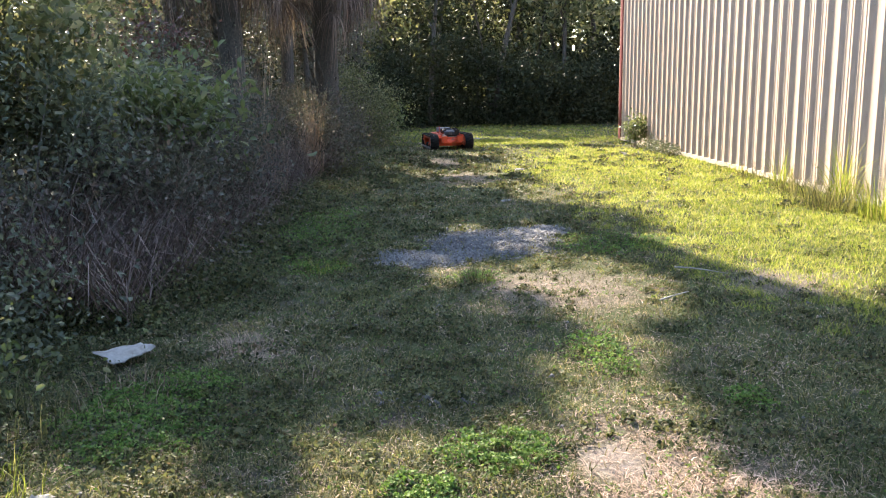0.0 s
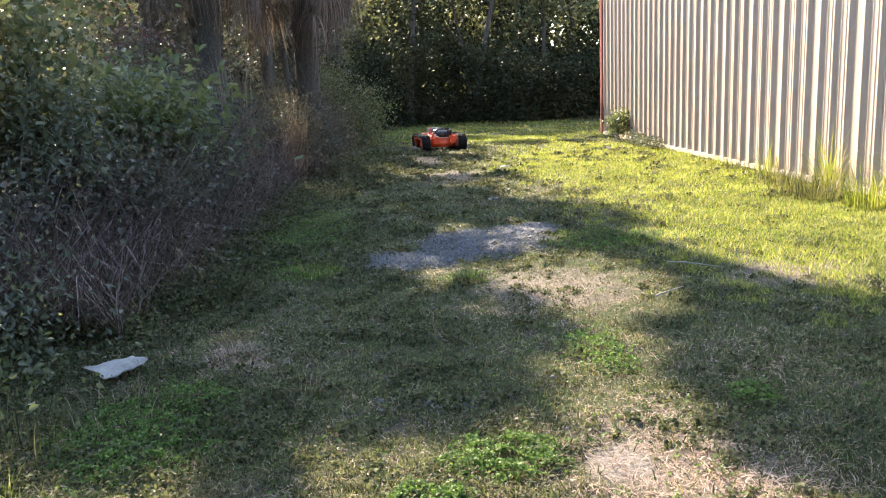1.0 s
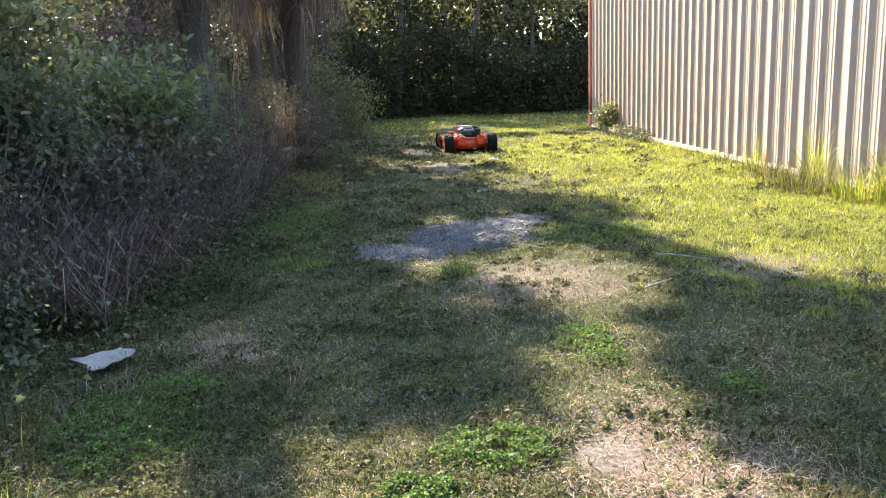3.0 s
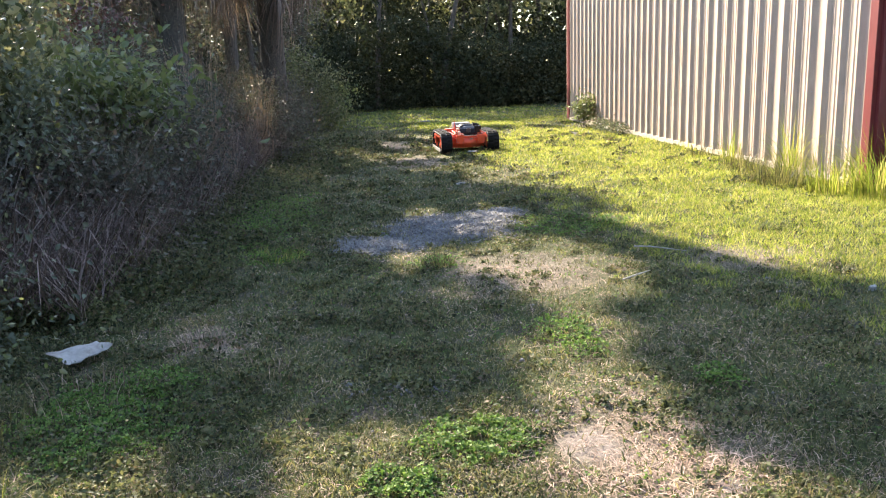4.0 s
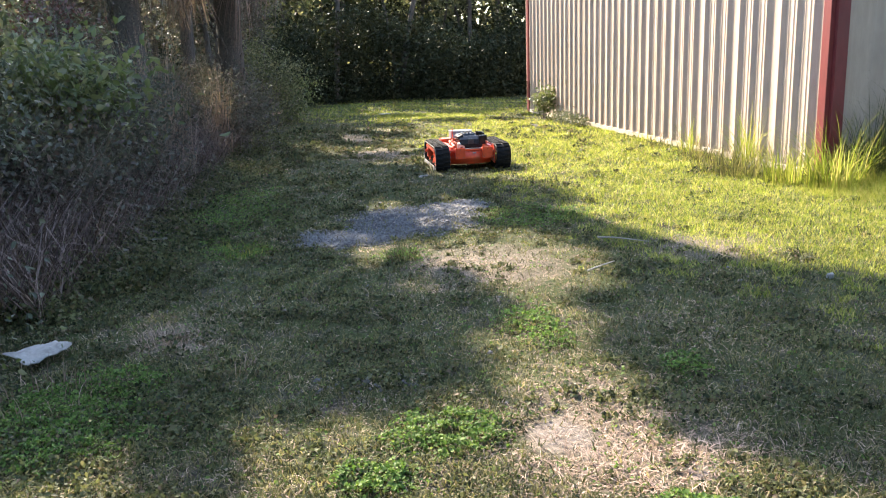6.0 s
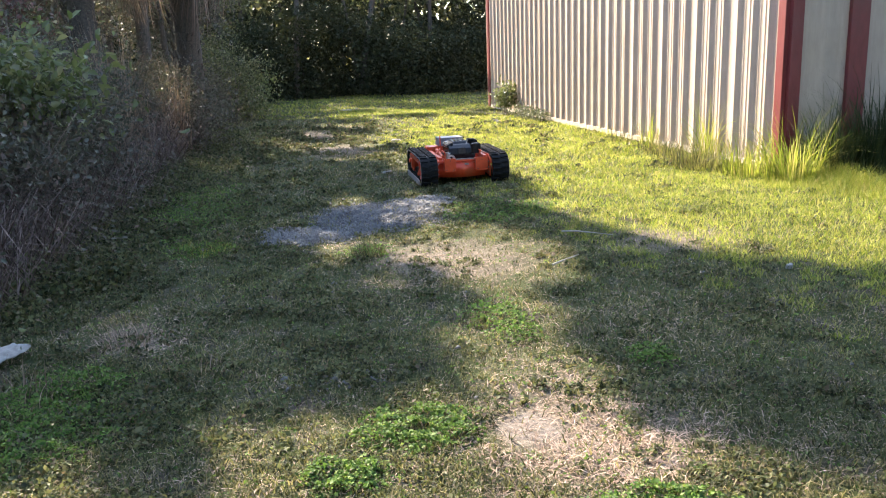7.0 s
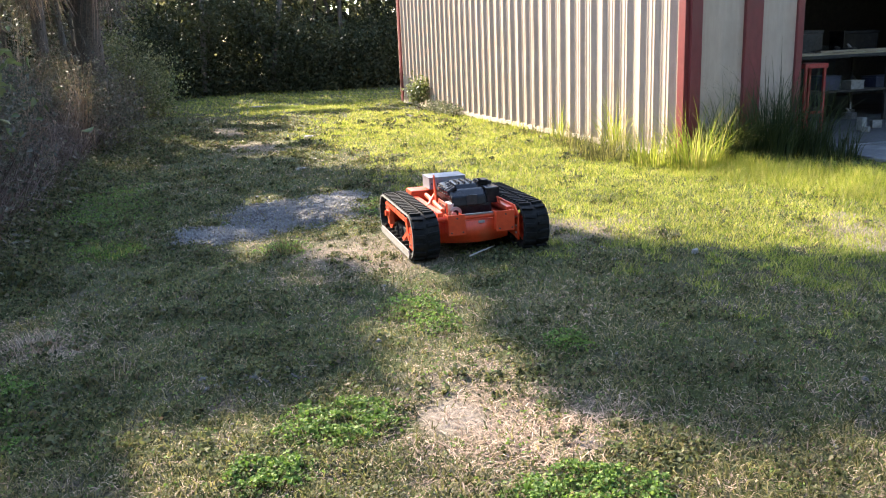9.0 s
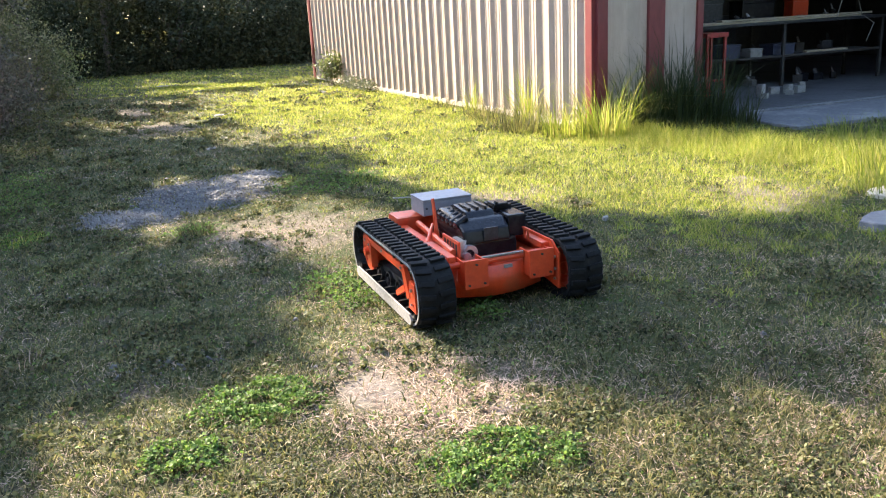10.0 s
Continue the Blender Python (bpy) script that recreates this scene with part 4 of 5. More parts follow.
# ---- bushes and trees ----
def crown_points(rng, n, rx, ry, z0, z1, clusters=26, spread_r=0.3):
    """Leaf places in uneven clumps inside a rough dome, with gaps."""
    u = rng.normal(size=(clusters, 3))
    u /= np.linalg.norm(u, axis=1)[:, None]
    u *= rng.uniform(0.55, 1.0, clusters)[:, None]
    c = np.stack([u[:, 0] * rx, u[:, 1] * ry, (z0 + z1) / 2 + u[:, 2] * (z1 - z0) / 2], 1)
    pick = rng.integers(0, clusters, n)
    size = rng.uniform(0.6, 1.4, clusters) * spread_r
    p = c[pick] + rng.normal(size=(n, 3)) * size[pick][:, None] * np.array([1, 1, 0.7])
    p[:, 2] = np.abs(p[:, 2] - 0.03) + 0.03
    return c, p


def bush(name, x, y, rx, ry, z0, z1, n, leaf, mat, label, seed, group="", trunk=0.012, clusters=26, category="bush", clump=0.24, twigs=TWIG):
    rng = np.random.default_rng(seed)
    c, p = crown_points(rng, n, rx, ry, z0, z1, clusters, clump)
    t = thing(name, label, category, (x, y, -0.01), group)
    v, f = (round_leaf_arrays if y < 7.8 and category == "bush" else leaf_arrays)(rng, p, np.full(n, leaf))
    part("crown" if category == "tree" else "leaves", mesh_of("leaves", v, f, mat), mat, t)
    bm = bmesh.new()
    if category == "tree":
        top = Vector((rng.normal(0, 0.15), rng.normal(0, 0.15), z0 + (z1 - z0) * 0.6))
        pts = [Vector((0, 0, -0.05)), Vector((rng.normal(0, 0.05), rng.normal(0, 0.05), top.z * 0.35)), top * 0.7, top]
        limb(bm, pts, [trunk, trunk * 0.85, trunk * 0.65, trunk * 0.3], 9)
        for k in range(0, clusters, 2):
            b = pts[1].lerp(pts[3], rng.uniform(0.3, 1.0))
            e = Vector(c[k])
            limb(bm, [b, b.lerp(e, 0.5) + Vector((0, 0, -0.06)), e], [trunk * 0.35, trunk * 0.22, trunk * 0.08], 5)
        part("trunk", bm, BARK, t)
    else:
        for k in range(0, clusters, 2):
            e = Vector(c[k])
            b = Vector((e.x * 0.25, e.y * 0.25, 0))
            limb(bm, [b, b.lerp(e, 0.5) + Vector((rng.normal(0, 0.05), rng.normal(0, 0.05), 0.08)), e], [trunk, trunk * 0.7, trunk * 0.3], 5)
        tagged(part("stem", bm, twigs, t), kind="stuff")
    return t


BANK = "bushes of the overgrown bank"
bush("low_bush", -2.42, 4.05, 0.38, 0.4, 0.03, 0.5, 3600, 0.038, LEAF, "low dense green bush at the lawn's edge", 200, BANK)
bush("low_bush", -2.2, 3.25, 0.26, 0.3, 0.02, 0.26, 1100, 0.035, LEAF_LIGHT, "low weedy bush with fresh green leaves", 201, BANK)
row = ((-3.05, 5.1, 0.65, 1.05, LEAF_DARK), (-3.1, 5.8, 0.9, 1.75, LEAF), (-2.55, 6.6, 0.7, 1.1, LEAF_DARK), (-3.3, 7.2, 0.9, 1.55, LEAF), (-2.5, 8.0, 0.75, 1.2, LEAF_DARK), (-3.3, 8.7, 0.9, 2.0, LEAF),
       (-2.75, 9.4, 0.8, 1.55, LEAF_DARK), (-3.4, 10.3, 0.9, 2.0, LEAF), (-2.9, 11.6, 0.7, 1.5, LEAF_DARK), (-3.3, 12.6, 0.9, 1.9, LEAF_DARK), (-2.65, 13.7, 0.6, 1.1, LEAF_DARK), (-2.8, 15.2, 0.75, 1.3, LEAF_DARK),
       (-2.5, 16.7, 0.7, 1.2, LEAF_DARK), (-2.45, 18.2, 0.7, 1.2, LEAF_DARK), (-2.9, 20.8, 0.9, 1.6, LEAF_DARK), (-2.4, 22.6, 0.7, 1.2, LEAF_DARK), (-3.0, 24.5, 0.9, 1.8, LEAF_DARK))
for i, (x, y, r, h, m) in enumerate(row):
    bush("bush", x, y, r, r * 1.05, 0.05, h, int(5200 + 5200 * r * h), 0.046, m, "dense dark green bush tangled with vines" if m is LEAF_DARK else "leafy green bush with broad glossy leaves", 210 + i, BANK, clusters=40)
bush("bush", -2.05, 13.5, 0.45, 0.5, 0.05, 1.1, 2600, 0.055, LEAF_DARK, "dense dark bush at the foot of the palm", 239, BANK)
bush("bush", -1.7, 13.3, 0.4, 0.4, 0.05, 1.35, 2600, 0.055, LEAF_DARK, "dense dark bush at the foot of the palm", 238, BANK)
# the pale leaf colour stands in for sun on this bush
bush("sun_tinted_bush", -3.2, 6.3, 0.5, 0.55, 1.2, 2.25, 3600, 0.08, SUN_TINTED_LEAF, "broad-leaved bush over the bank, sunlight painted into its pale leaves", 240, BANK)
bush("broadleaf_bush", -2.45, 7.6, 0.55, 0.55, 0.9, 1.6, 1700, 0.085, LEAF_LIGHT, "bush with large pale green leaves", 241, BANK)
bush("red_vine_bush", -3.3, 9.9, 0.28, 0.35, 1.75, 2.2, 800, 0.06, LEAF_RED, "vine with reddish brown leaves over the bushes", 242, BANK)
# painted paler as if the sun reached it between the trees
bush("light_bush", -1.75, 19.6, 0.75, 0.8, 0.15, 2.05, 6500, 0.06, SUN_TINTED_LEAF, "bush beyond the palms, sunlight painted into its pale green", 243, BANK)
bush("light_bush", -1.35, 20.6, 0.5, 0.5, 0.05, 1.0, 1800, 0.075, LEAF_LIGHT, "small pale green bush at the lawn's far corner", 244, BANK)

TREES = "trees of the overgrown bank"
for i, (x, y, r, z0, z1, n) in enumerate(((-7.0, 9.4, 1.3, 1.8, 4.8, 6000), (-6.6, 12.5, 1.5, 1.5, 5.4, 6000), (-4.6, 14.6, 1.3, 1.2, 4.2, 6000),
                                          (-4.8, 18.4, 1.5, 1.5, 5.5, 6000), (-3.2, 20.6, 1.2, 1.8, 4.4, 6000), (-3.6, 23.4, 1.5, 1.2, 4.6, 6000))):
    bush("bank_tree", x, y, r, r, z0, z1, n, 0.1, LEAF_DARK, "dark leafy tree behind the overgrown bank", 260 + i, TREES, 0.09, 34, "tree", 0.36)


def shade_tree(x, y, height, clumps, trunk, seed, label):
    """A tall tree whose limbs carry separate clumps of leaves: each (x, y, z, radius, leaves)."""
    rng = np.random.default_rng(seed)
    t = thing("shade_tree", label, "tree", (x, y, 0), TREES)
    top = Vector((0, 0, height))
    bm = bmesh.new()
    pts = [Vector((0, 0, -0.05)), Vector((0.1, -0.05, height * 0.35)), Vector((0.05, 0.1, height * 0.7)), top]
    limb(bm, pts, [trunk, trunk * 0.85, trunk * 0.6, trunk * 0.25], 10)
    sets = []
    for cx, cy, cz, r, n in clumps:
        e = Vector((cx - x, cy - y, cz))
        b = pts[1].lerp(pts[3], min(0.95, max(0.1, (cz - 2.2) / height)))
        limb(bm, [b, b.lerp(e, 0.5) + Vector((0, 0, -0.15)), e], [trunk * 0.32, trunk * 0.2, trunk * 0.06], 6)
        c, p = crown_points(rng, n, r * 0.8, r * 0.8, cz - r * 0.35, cz + r * 0.35, 12, r * 0.22)
        sets.append(leaf_arrays(rng, p + np.array([e.x, e.y, 0]), np.full(n, 0.15)))
    part("trunk", bm, BARK, t)
    v, f = joined(*sets)
    part("crown", mesh_of("crown", v, f, LEAF_DARK), LEAF_DARK, t)


def over(gx, gy, r, z, n=2600):
    """A clump at the height z that stands between the sun and the lawn at (gx, gy)."""
    d = SUN_FROM * (z / SUN_FROM.z)
    return gx + d.x, gy + d.y, z, r, n


# added trees: crowns out of view, each clump placed to shade a lawn patch
shade_tree(-2.25, 16.4, 9.6, [over(2.15, 4.3, 0.55, 8.4, 2600), over(1.85, 3.55, 0.5, 8.0, 2400), over(2.9, 3.85, 0.62, 8.6, 2800), over(2.6, 3.05, 0.65, 8.2, 3000), over(3.7, 3.45, 0.68, 9.0, 3200),
                                  over(3.5, 2.65, 0.65, 8.6, 2800), over(4.7, 3.3, 0.8, 9.4, 3400), over(4.6, 2.45, 0.75, 9.0, 2800), over(5.9, 3.1, 0.95, 9.8, 3400), over(1.75, 2.75, 0.42, 8.0, 1800), over(2.3, 2.35, 0.36, 8.0, 1300), over(1.62, 4.3, 0.36, 8.2, 1500), over(1.5, 3.65, 0.3, 8.0, 1200), over(1.5, 3.05, 0.28, 8.0, 1200), over(2.5, 4.75, 0.3, 8.4, 1000), over(1.8, 3.3, 0.36, 8.2, 1300), over(1.42, 2.8, 0.22, 8.0, 700), over(2.0, 2.75, 0.34, 8.2, 1200)],
               0.24, 1, "tall tree added over the bank to shade the lawn")
shade_tree(-3.5, 19.4, 8.6, [over(1.42, 7.7, 0.22, 7.4, 700), over(1.56, 7.1, 0.22, 7.4, 700), over(1.72, 6.5, 0.22, 7.5, 700), over(1.9, 5.9, 0.24, 7.6, 800), over(2.1, 5.3, 0.28, 7.7, 900), over(1.3, 8.5, 0.4, 7.2, 1100),
                                  over(0.9, 9.3, 0.5, 7.0, 1200), over(0.6, 8.75, 0.35, 7.0, 800)], 0.18, 2, "tall tree added over the bank to shade the lawn")
shade_tree(-4.4, 14.0, 7.6, [over(0.45, 4.55, 0.36, 6.8, 1300), over(0.05, 4.3, 0.5, 6.6, 1700), over(0.2, 3.75, 0.35, 6.6, 1100), over(-0.5, 4.2, 0.55, 6.4, 1700), over(-0.45, 5.1, 0.5, 6.4, 1500), over(-1.2, 4.0, 0.7, 6.2, 1900), over(-1.1, 5.3, 0.7, 6.0, 1900),
                                  over(-2.2, 5.3, 0.7, 6.0, 1700), over(-0.35, 5.9, 0.3, 6.2, 700), over(-0.75, 3.4, 0.45, 6.2, 1300), over(-0.2, 3.45, 0.28, 6.4, 800), over(-1.3, 3.2, 0.35, 6.2, 900), over(-0.6, 2.75, 0.22, 6.2, 350), over(0.62, 5.15, 0.16, 6.8, 300)], 0.16, 3, "leafy tree added over the bank to shade the lawn")
shade_tree(-4.9, 17.4, 7.2, [over(-0.75, 6.9, 0.5, 6.2, 1500), over(-1.5, 6.6, 0.8, 6.0, 1900), over(-0.9, 8.0, 0.5, 6.2, 700), over(-0.3, 8.6, 0.4, 6.4, 500), over(-2.0, 8.2, 0.9, 6.0, 2000), over(-1.0, 9.4, 0.5, 6.2, 600), over(0.1, 9.9, 0.4, 6.6, 600)], 0.15, 4, "leafy tree added over the bank to shade the lawn")
shade_tree(-4.6, 21.0, 7.4, [over(-0.3, 11.2, 0.5, 6.2, 900), over(0.45, 10.7, 0.45, 6.6, 1200), over(-1.9, 10.4, 0.8, 6.0, 1800), over(0.4, 12.1, 0.6, 6.4, 1600), over(1.25, 12.4, 0.32, 6.8, 700), over(-0.9, 13.0, 0.6, 6.0, 900)], 0.15, 5, "leafy tree added over the bank to shade the lawn")
shade_tree(-4.3, 24.0, 7.4, [over(0.2, 14.2, 0.55, 6.2, 1000), over(-0.9, 15.2, 0.7, 6.0, 900), over(0.7, 15.4, 0.6, 6.4, 1500), over(-0.3, 16.4, 0.9, 6.2, 2000), over(-1.7, 16.6, 0.9, 6.0, 1800)], 0.15, 7, "leafy tree added over the bank to shade the lawn")
shade_tree(-3.2, 27.2, 7.8, [over(0.9, 17.7, 0.6, 6.2, 1500), over(2.2, 18.3, 0.6, 6.6, 1500), over(3.5, 18.2, 0.5, 7.0, 1300), over(-0.4, 18.6, 0.9, 6.0, 1800), over(4.2, 18.9, 0.5, 7.4, 1100), over(1.2, 20.6, 0.7, 6.2, 1500), over(3.0, 20.9, 0.6, 6.8, 1300), over(-0.2, 20.4, 1.0, 6.2, 2000), over(2.0, 22.8, 0.8, 6.6, 1600), over(0.0, 23.0, 0.9, 6.4, 1600)], 0.16, 6, "tall tree added at the bank's far end to shade the lawn")


def vine_tangle():
    rng = np.random.default_rng(9)
    n = 2200
    y = rng.uniform(5.2, 24, n)
    x = -1.9 - rng.uniform(0, 1.3, n) ** 1.2 - 0.12 * np.sin(y)
    base = np.stack([x, y, rng.uniform(0, 0.5, n)], 1)
    v, f = blades(rng, base, rng.uniform(0.3, 1.3, n), rng.uniform(0.0012, 0.003, n), np.full(n, 1.4), 0.5)
    stuff("vine_tangle", v, f, DEAD_FROND, "grey-brown tangle of dead vine stems over the bank", "vines")
    n = 5200                               # brown stems and runners in the bank's face
    y = 4.6 + 9.5 * rng.uniform(0, 1, n) ** 1.4
    deep = rng.uniform(0, 1, n)
    base = np.stack([-1.75 - 0.95 * deep, y, rng.uniform(0, 0.15, n) + 0.55 * deep * rng.uniform(0, 1, n)], 1)
    v, f = blades(rng, base, rng.uniform(0.15, 0.75, n), rng.uniform(0.0016, 0.0045, n), np.full(n, 2.0), 0.45)
    stuff("stem_tangle", v, f, DEAD_VINE, "brown tangle of runners and dead stems in the bank", "vines")
    n, each = 1000, 38                     # weeds that climb from the lawn to the bank
    y = 4.7 + 12 * rng.uniform(0, 1, n) ** 1.5
    u = rng.uniform(0, 1, n)
    x = -1.35 - 1.1 * u - 0.22 * np.sin(y * 1.7) - 0.1 * np.sin(y * 4.3)
    h = 0.06 + 0.34 * u**1.3 * rng.uniform(0.4, 1, n)
    d = rng.normal(size=(n, each, 3)) * np.array([0.5, 0.5, 0.4])
    r = rng.uniform(0.06, 0.16, n)[:, None]
    p = np.stack([x[:, None] + d[:, :, 0] * r, y[:, None] + d[:, :, 1] * r, np.abs(h[:, None] * (0.6 + d[:, :, 2]))], 2).reshape(-1, 3)
    v, f = leaf_arrays(rng, p, np.repeat(rng.uniform(0.02, 0.045, n), each), 0.7, 0.6)
    stuff("bank_weeds", v, f, WEED, "dark green weeds climbing from the lawn to the bank", "weeds")


vine_tangle()


def pale_vine():
    t = thing("bare_vine", "bare pale bent vine stem rising from the bank", "vine", (-2.52, 4.85, 0))
    bm = bmesh.new()
    limb(bm, [Vector(c) for c in ((0, 0, 0.0), (0.015, 0, 0.14), (-0.01, 0.01, 0.26), (-0.03, 0.02, 0.33), (0.0, 0.03, 0.385), (0.07, 0.04, 0.4), (0.16, 0.06, 0.385))], [0.006, 0.0055, 0.005, 0.0045, 0.004, 0.0035, 0.002])
    part("stem", bm, PALE_TWIG, t)


pale_vine()


# ---- palms ----
def fan_frond(rng, droop, size, wide=0.012, n=34):
    """A fan leaf: arched stalk and hanging segments."""
    stalk = bmesh.new()
    pts = [Vector((0, 0, 0)), Vector((size * 0.4, 0, size * 0.22 * (1 - droop))), Vector((size * 0.75, 0, size * (0.12 - 0.5 * droop))), Vector((size * 0.9, 0, size * (-0.05 - 0.8 * droop)))]
    limb(stalk, pts, [0.018, 0.014, 0.011, 0.007], 5)
    rows, segs = [], 5
    a = np.linspace(-1.9, 1.9, n) + rng.normal(0, 0.05, n)
    hub = np.array(pts[2])
    L = size * rng.uniform(0.65, 1.15, n)
    out = np.stack([np.cos(a) * 0.75, np.sin(a) * 0.75, 0.1 + 0 * a], 1)
    side = np.stack([-np.sin(a), np.cos(a), rng.normal(0, 0.4, n)], 1)
    for s in range(segs):
        u = s / (segs - 1)
        c = hub + out * (L * (u - 0.45 * u**2 * (0.4 + droop)))[:, None] + np.array([0, 0, -1.0]) * (L * (0.35 + droop) * u**1.7)[:, None]
        w = wide * size * (1 - 0.85 * u)
        rows += [c - side * w, c + side * w]
    v = np.stack(rows, 1).reshape(-1, 3)
    k = np.arange(n)[:, None] * 2 * segs
    f = np.concatenate([k + [2 * s, 2 * s + 1, 2 * s + 3, 2 * s + 2] for s in range(segs - 1)])
    return stalk, v, f


def palm(x, y, h, rad, dead, live, size, seed, label, skirt):
    rng = np.random.default_rng(seed)
    t = thing("palm_tree", label, "palm", (x, y, -0.02), "palms of the bank")
    bm = bmesh.new()
    zs = np.linspace(0, h, 14)
    limb(bm, [Vector((0.05 * math.sin(z * 0.8), 0.04 * math.cos(z), z)) for z in zs], [rad * (1.15 - 0.25 * k / 13) for k in range(14)], 12)
    for z in np.arange(0.4, h, 0.13):      # old leaf bases
        for k in range(4):
            a = rng.uniform(0, 2 * math.pi)
            p = Vector((math.cos(a) * rad, math.sin(a) * rad, z))
            tube(bm, p * 1.0, p + Vector((math.cos(a) * 0.07, math.sin(a) * 0.07, 0.14)), 0.035, 0.012, 5)
    part("trunk", bm, PALM_BARK, t)
    kinds = [fan_frond(rng, 0.45, size, 0.013, 34), fan_frond(rng, 0.65, size * 0.85, 0.013, 30), fan_frond(rng, 0.2, size * 1.2, 0.022, 46)]
    meshes = []
    for j, (st, v, f) in enumerate(kinds):
        me = bpy.data.meshes.new("stalk")
        st.to_mesh(me)
        st.free()
        me.materials.append(TWIG)
        meshes.append((me, mesh_of("frond", v, f, FROND if j == 2 else DEAD_FROND)))
    for k in range(dead + live):
        alive = k >= dead
        a = 360 * (k * 0.381966) + rng.uniform(-15, 15)
        z = h - 0.05 if alive else rng.uniform(*skirt)
        st, lf = meshes[2 if alive else k % 2]
        fr = part("frond", lf, None, t, "green fan leaf" if alive else "dead grey-brown hanging fan leaf")
        fr.matrix_basis = pose(0, 0, z, 0, rng.uniform(-35, 10) if alive else rng.uniform(-5, 25), a)
        part("stalk", st, None, fr)


palm(-3.0, 12.3, 4.0, 0.17, 26, 14, 0.95, 31, "cabbage palm with a skirt of dead hanging fronds", (3.15, 3.75))
palm(-1.9, 14.3, 4.3, 0.19, 32, 22, 1.05, 32, "tall cabbage palm with grey dead fronds hanging", (3.0, 3.9))


# ---- far woods ----
def woods():
    rng = np.random.default_rng(77)
    def layer(specs):
        sets = []
        for n, x0, x1, y0, y1, z0, z1, size in specs:
            m = int(n / 55)
            c = np.stack([rng.uniform(x0, x1, m), rng.uniform(y0, y1, m), rng.uniform(z0, z1, m)], 1)
            c[:, 1] += 0.5 * np.sin(c[:, 0] * 1.3)
            c[:, 2] *= 1 + 0.25 * np.sin(c[:, 0] * 0.9 + 1)
            pick = rng.integers(0, m, n)
            p = c[pick] + rng.normal(size=(n, 3)) * np.array([1, 1, 0.8]) * max(0.36, 1.1 * size)
            p[:, 2] = np.abs(p[:, 2])
            sets.append(leaf_arrays(rng, p, np.full(n, size)))
        return joined(*sets)

    # leaf colour carries the shade down here and the sunlight higher up
    stuff("far_woods", *layer(((66000, -13, 9, 27, 29.5, 0, 2.3, 0.12), (26000, -15, 17, 29, 32, 0, 2.9, 0.22), (16000, -18, 20, 32, 37, 0, 3.0, 0.32))), WOODS_SHADE_LEAF, "dark dense undergrowth along the edge of the woods", "woods")
    # the last layer hangs above the view, added to shade the undergrowth
    stuff("sun_tinted_canopy", *layer(((12000, -15, 17, 28.5, 31.5, 2.6, 5.4, 0.14), (16000, -18, 20, 32, 38, 2.5, 8, 0.26), (36000, -24, 20, 40, 46, 1.5, 7.5, 0.45), (9000, -40, 34, 50, 58, 0, 13, 1.5), (7000, -16, 18, 28.5, 32, 4.8, 6.4, 0.3))), SUN_TINTED_LEAF, "sunlit yellow-green leaves high in the woods", "woods")
    # unseen woods behind and beside the place, added to block low sky light
    stuff("unseen_woods", *layer(((11000, -26, 28, -16, -11, 0, 12, 1.0), (5000, -17, -13, -12, 24, 0, 6, 0.8), (5000, 22, 27, -12, 14, 0, 9, 1.0))), WOODS_SHADE_LEAF, "dense woods that close the clearing", "woods")
    for i in range(28):
        x, y = rng.uniform(-9, 8), rng.uniform(28.2, 36)
        h, r = rng.uniform(5.5, 7), rng.uniform(0.06, 0.14)
        t = thing("slender_tree", "slender grey trunk among the far woods", "tree", (x, y, 0), "trunks of the far woods")
        bm = bmesh.new()
        lean = Vector((rng.normal(0, 0.8), rng.normal(0, 0.3), 0))
        pts = [lean * u**1.5 + Vector((0.1 * math.sin(3 * u + i), 0, h * u)) for u in (0, 0.25, 0.5, 0.75, 1)]
        limb(bm, pts, [r, r * 0.85, r * 0.7, r * 0.5, r * 0.2], 8)
        for k in range(5):
            b = pts[2].lerp(pts[4], rng.uniform(0, 0.9))
            limb(bm, [b, b + Vector((rng.normal(0, 0.5), rng.normal(0, 0.3), 0.6))], [r * 0.35, r * 0.1], 5)
        part("trunk", bm, BARK, t)
        n = 500
        cc, p = crown_points(rng, n, 0.9, 0.9, h * 0.55, h, 14, 0.3)
        lv, lf = leaf_arrays(rng, p + np.array([lean.x * 0.6, lean.y * 0.6, 0]), np.full(n, 0.16))
        part("crown", mesh_of("crown", lv, lf, WOODS_SHADE_LEAF), WOODS_SHADE_LEAF, t)


woods()

# ---- small things by the wall and on the lawn ----
bush("wall_bush", 4.2, 17.7, 0.26, 0.26, 0.08, 0.72, 900, 0.07, LEAF_LIGHT, "small leafy bush growing against the wall", 300, clusters=16, clump=0.1)
for i, (x, y) in enumerate(((4.3, 16.5), (4.28, 15.9), (4.32, 15.4))):
    bush("wall_weed", x, y, 0.22, 0.28, 0.02, 0.2, 420, 0.045, LEAF, "low grey-green weed at the wall's foot", 310 + i, "weeds at the wall's foot", 0.004, 12, clump=0.08)


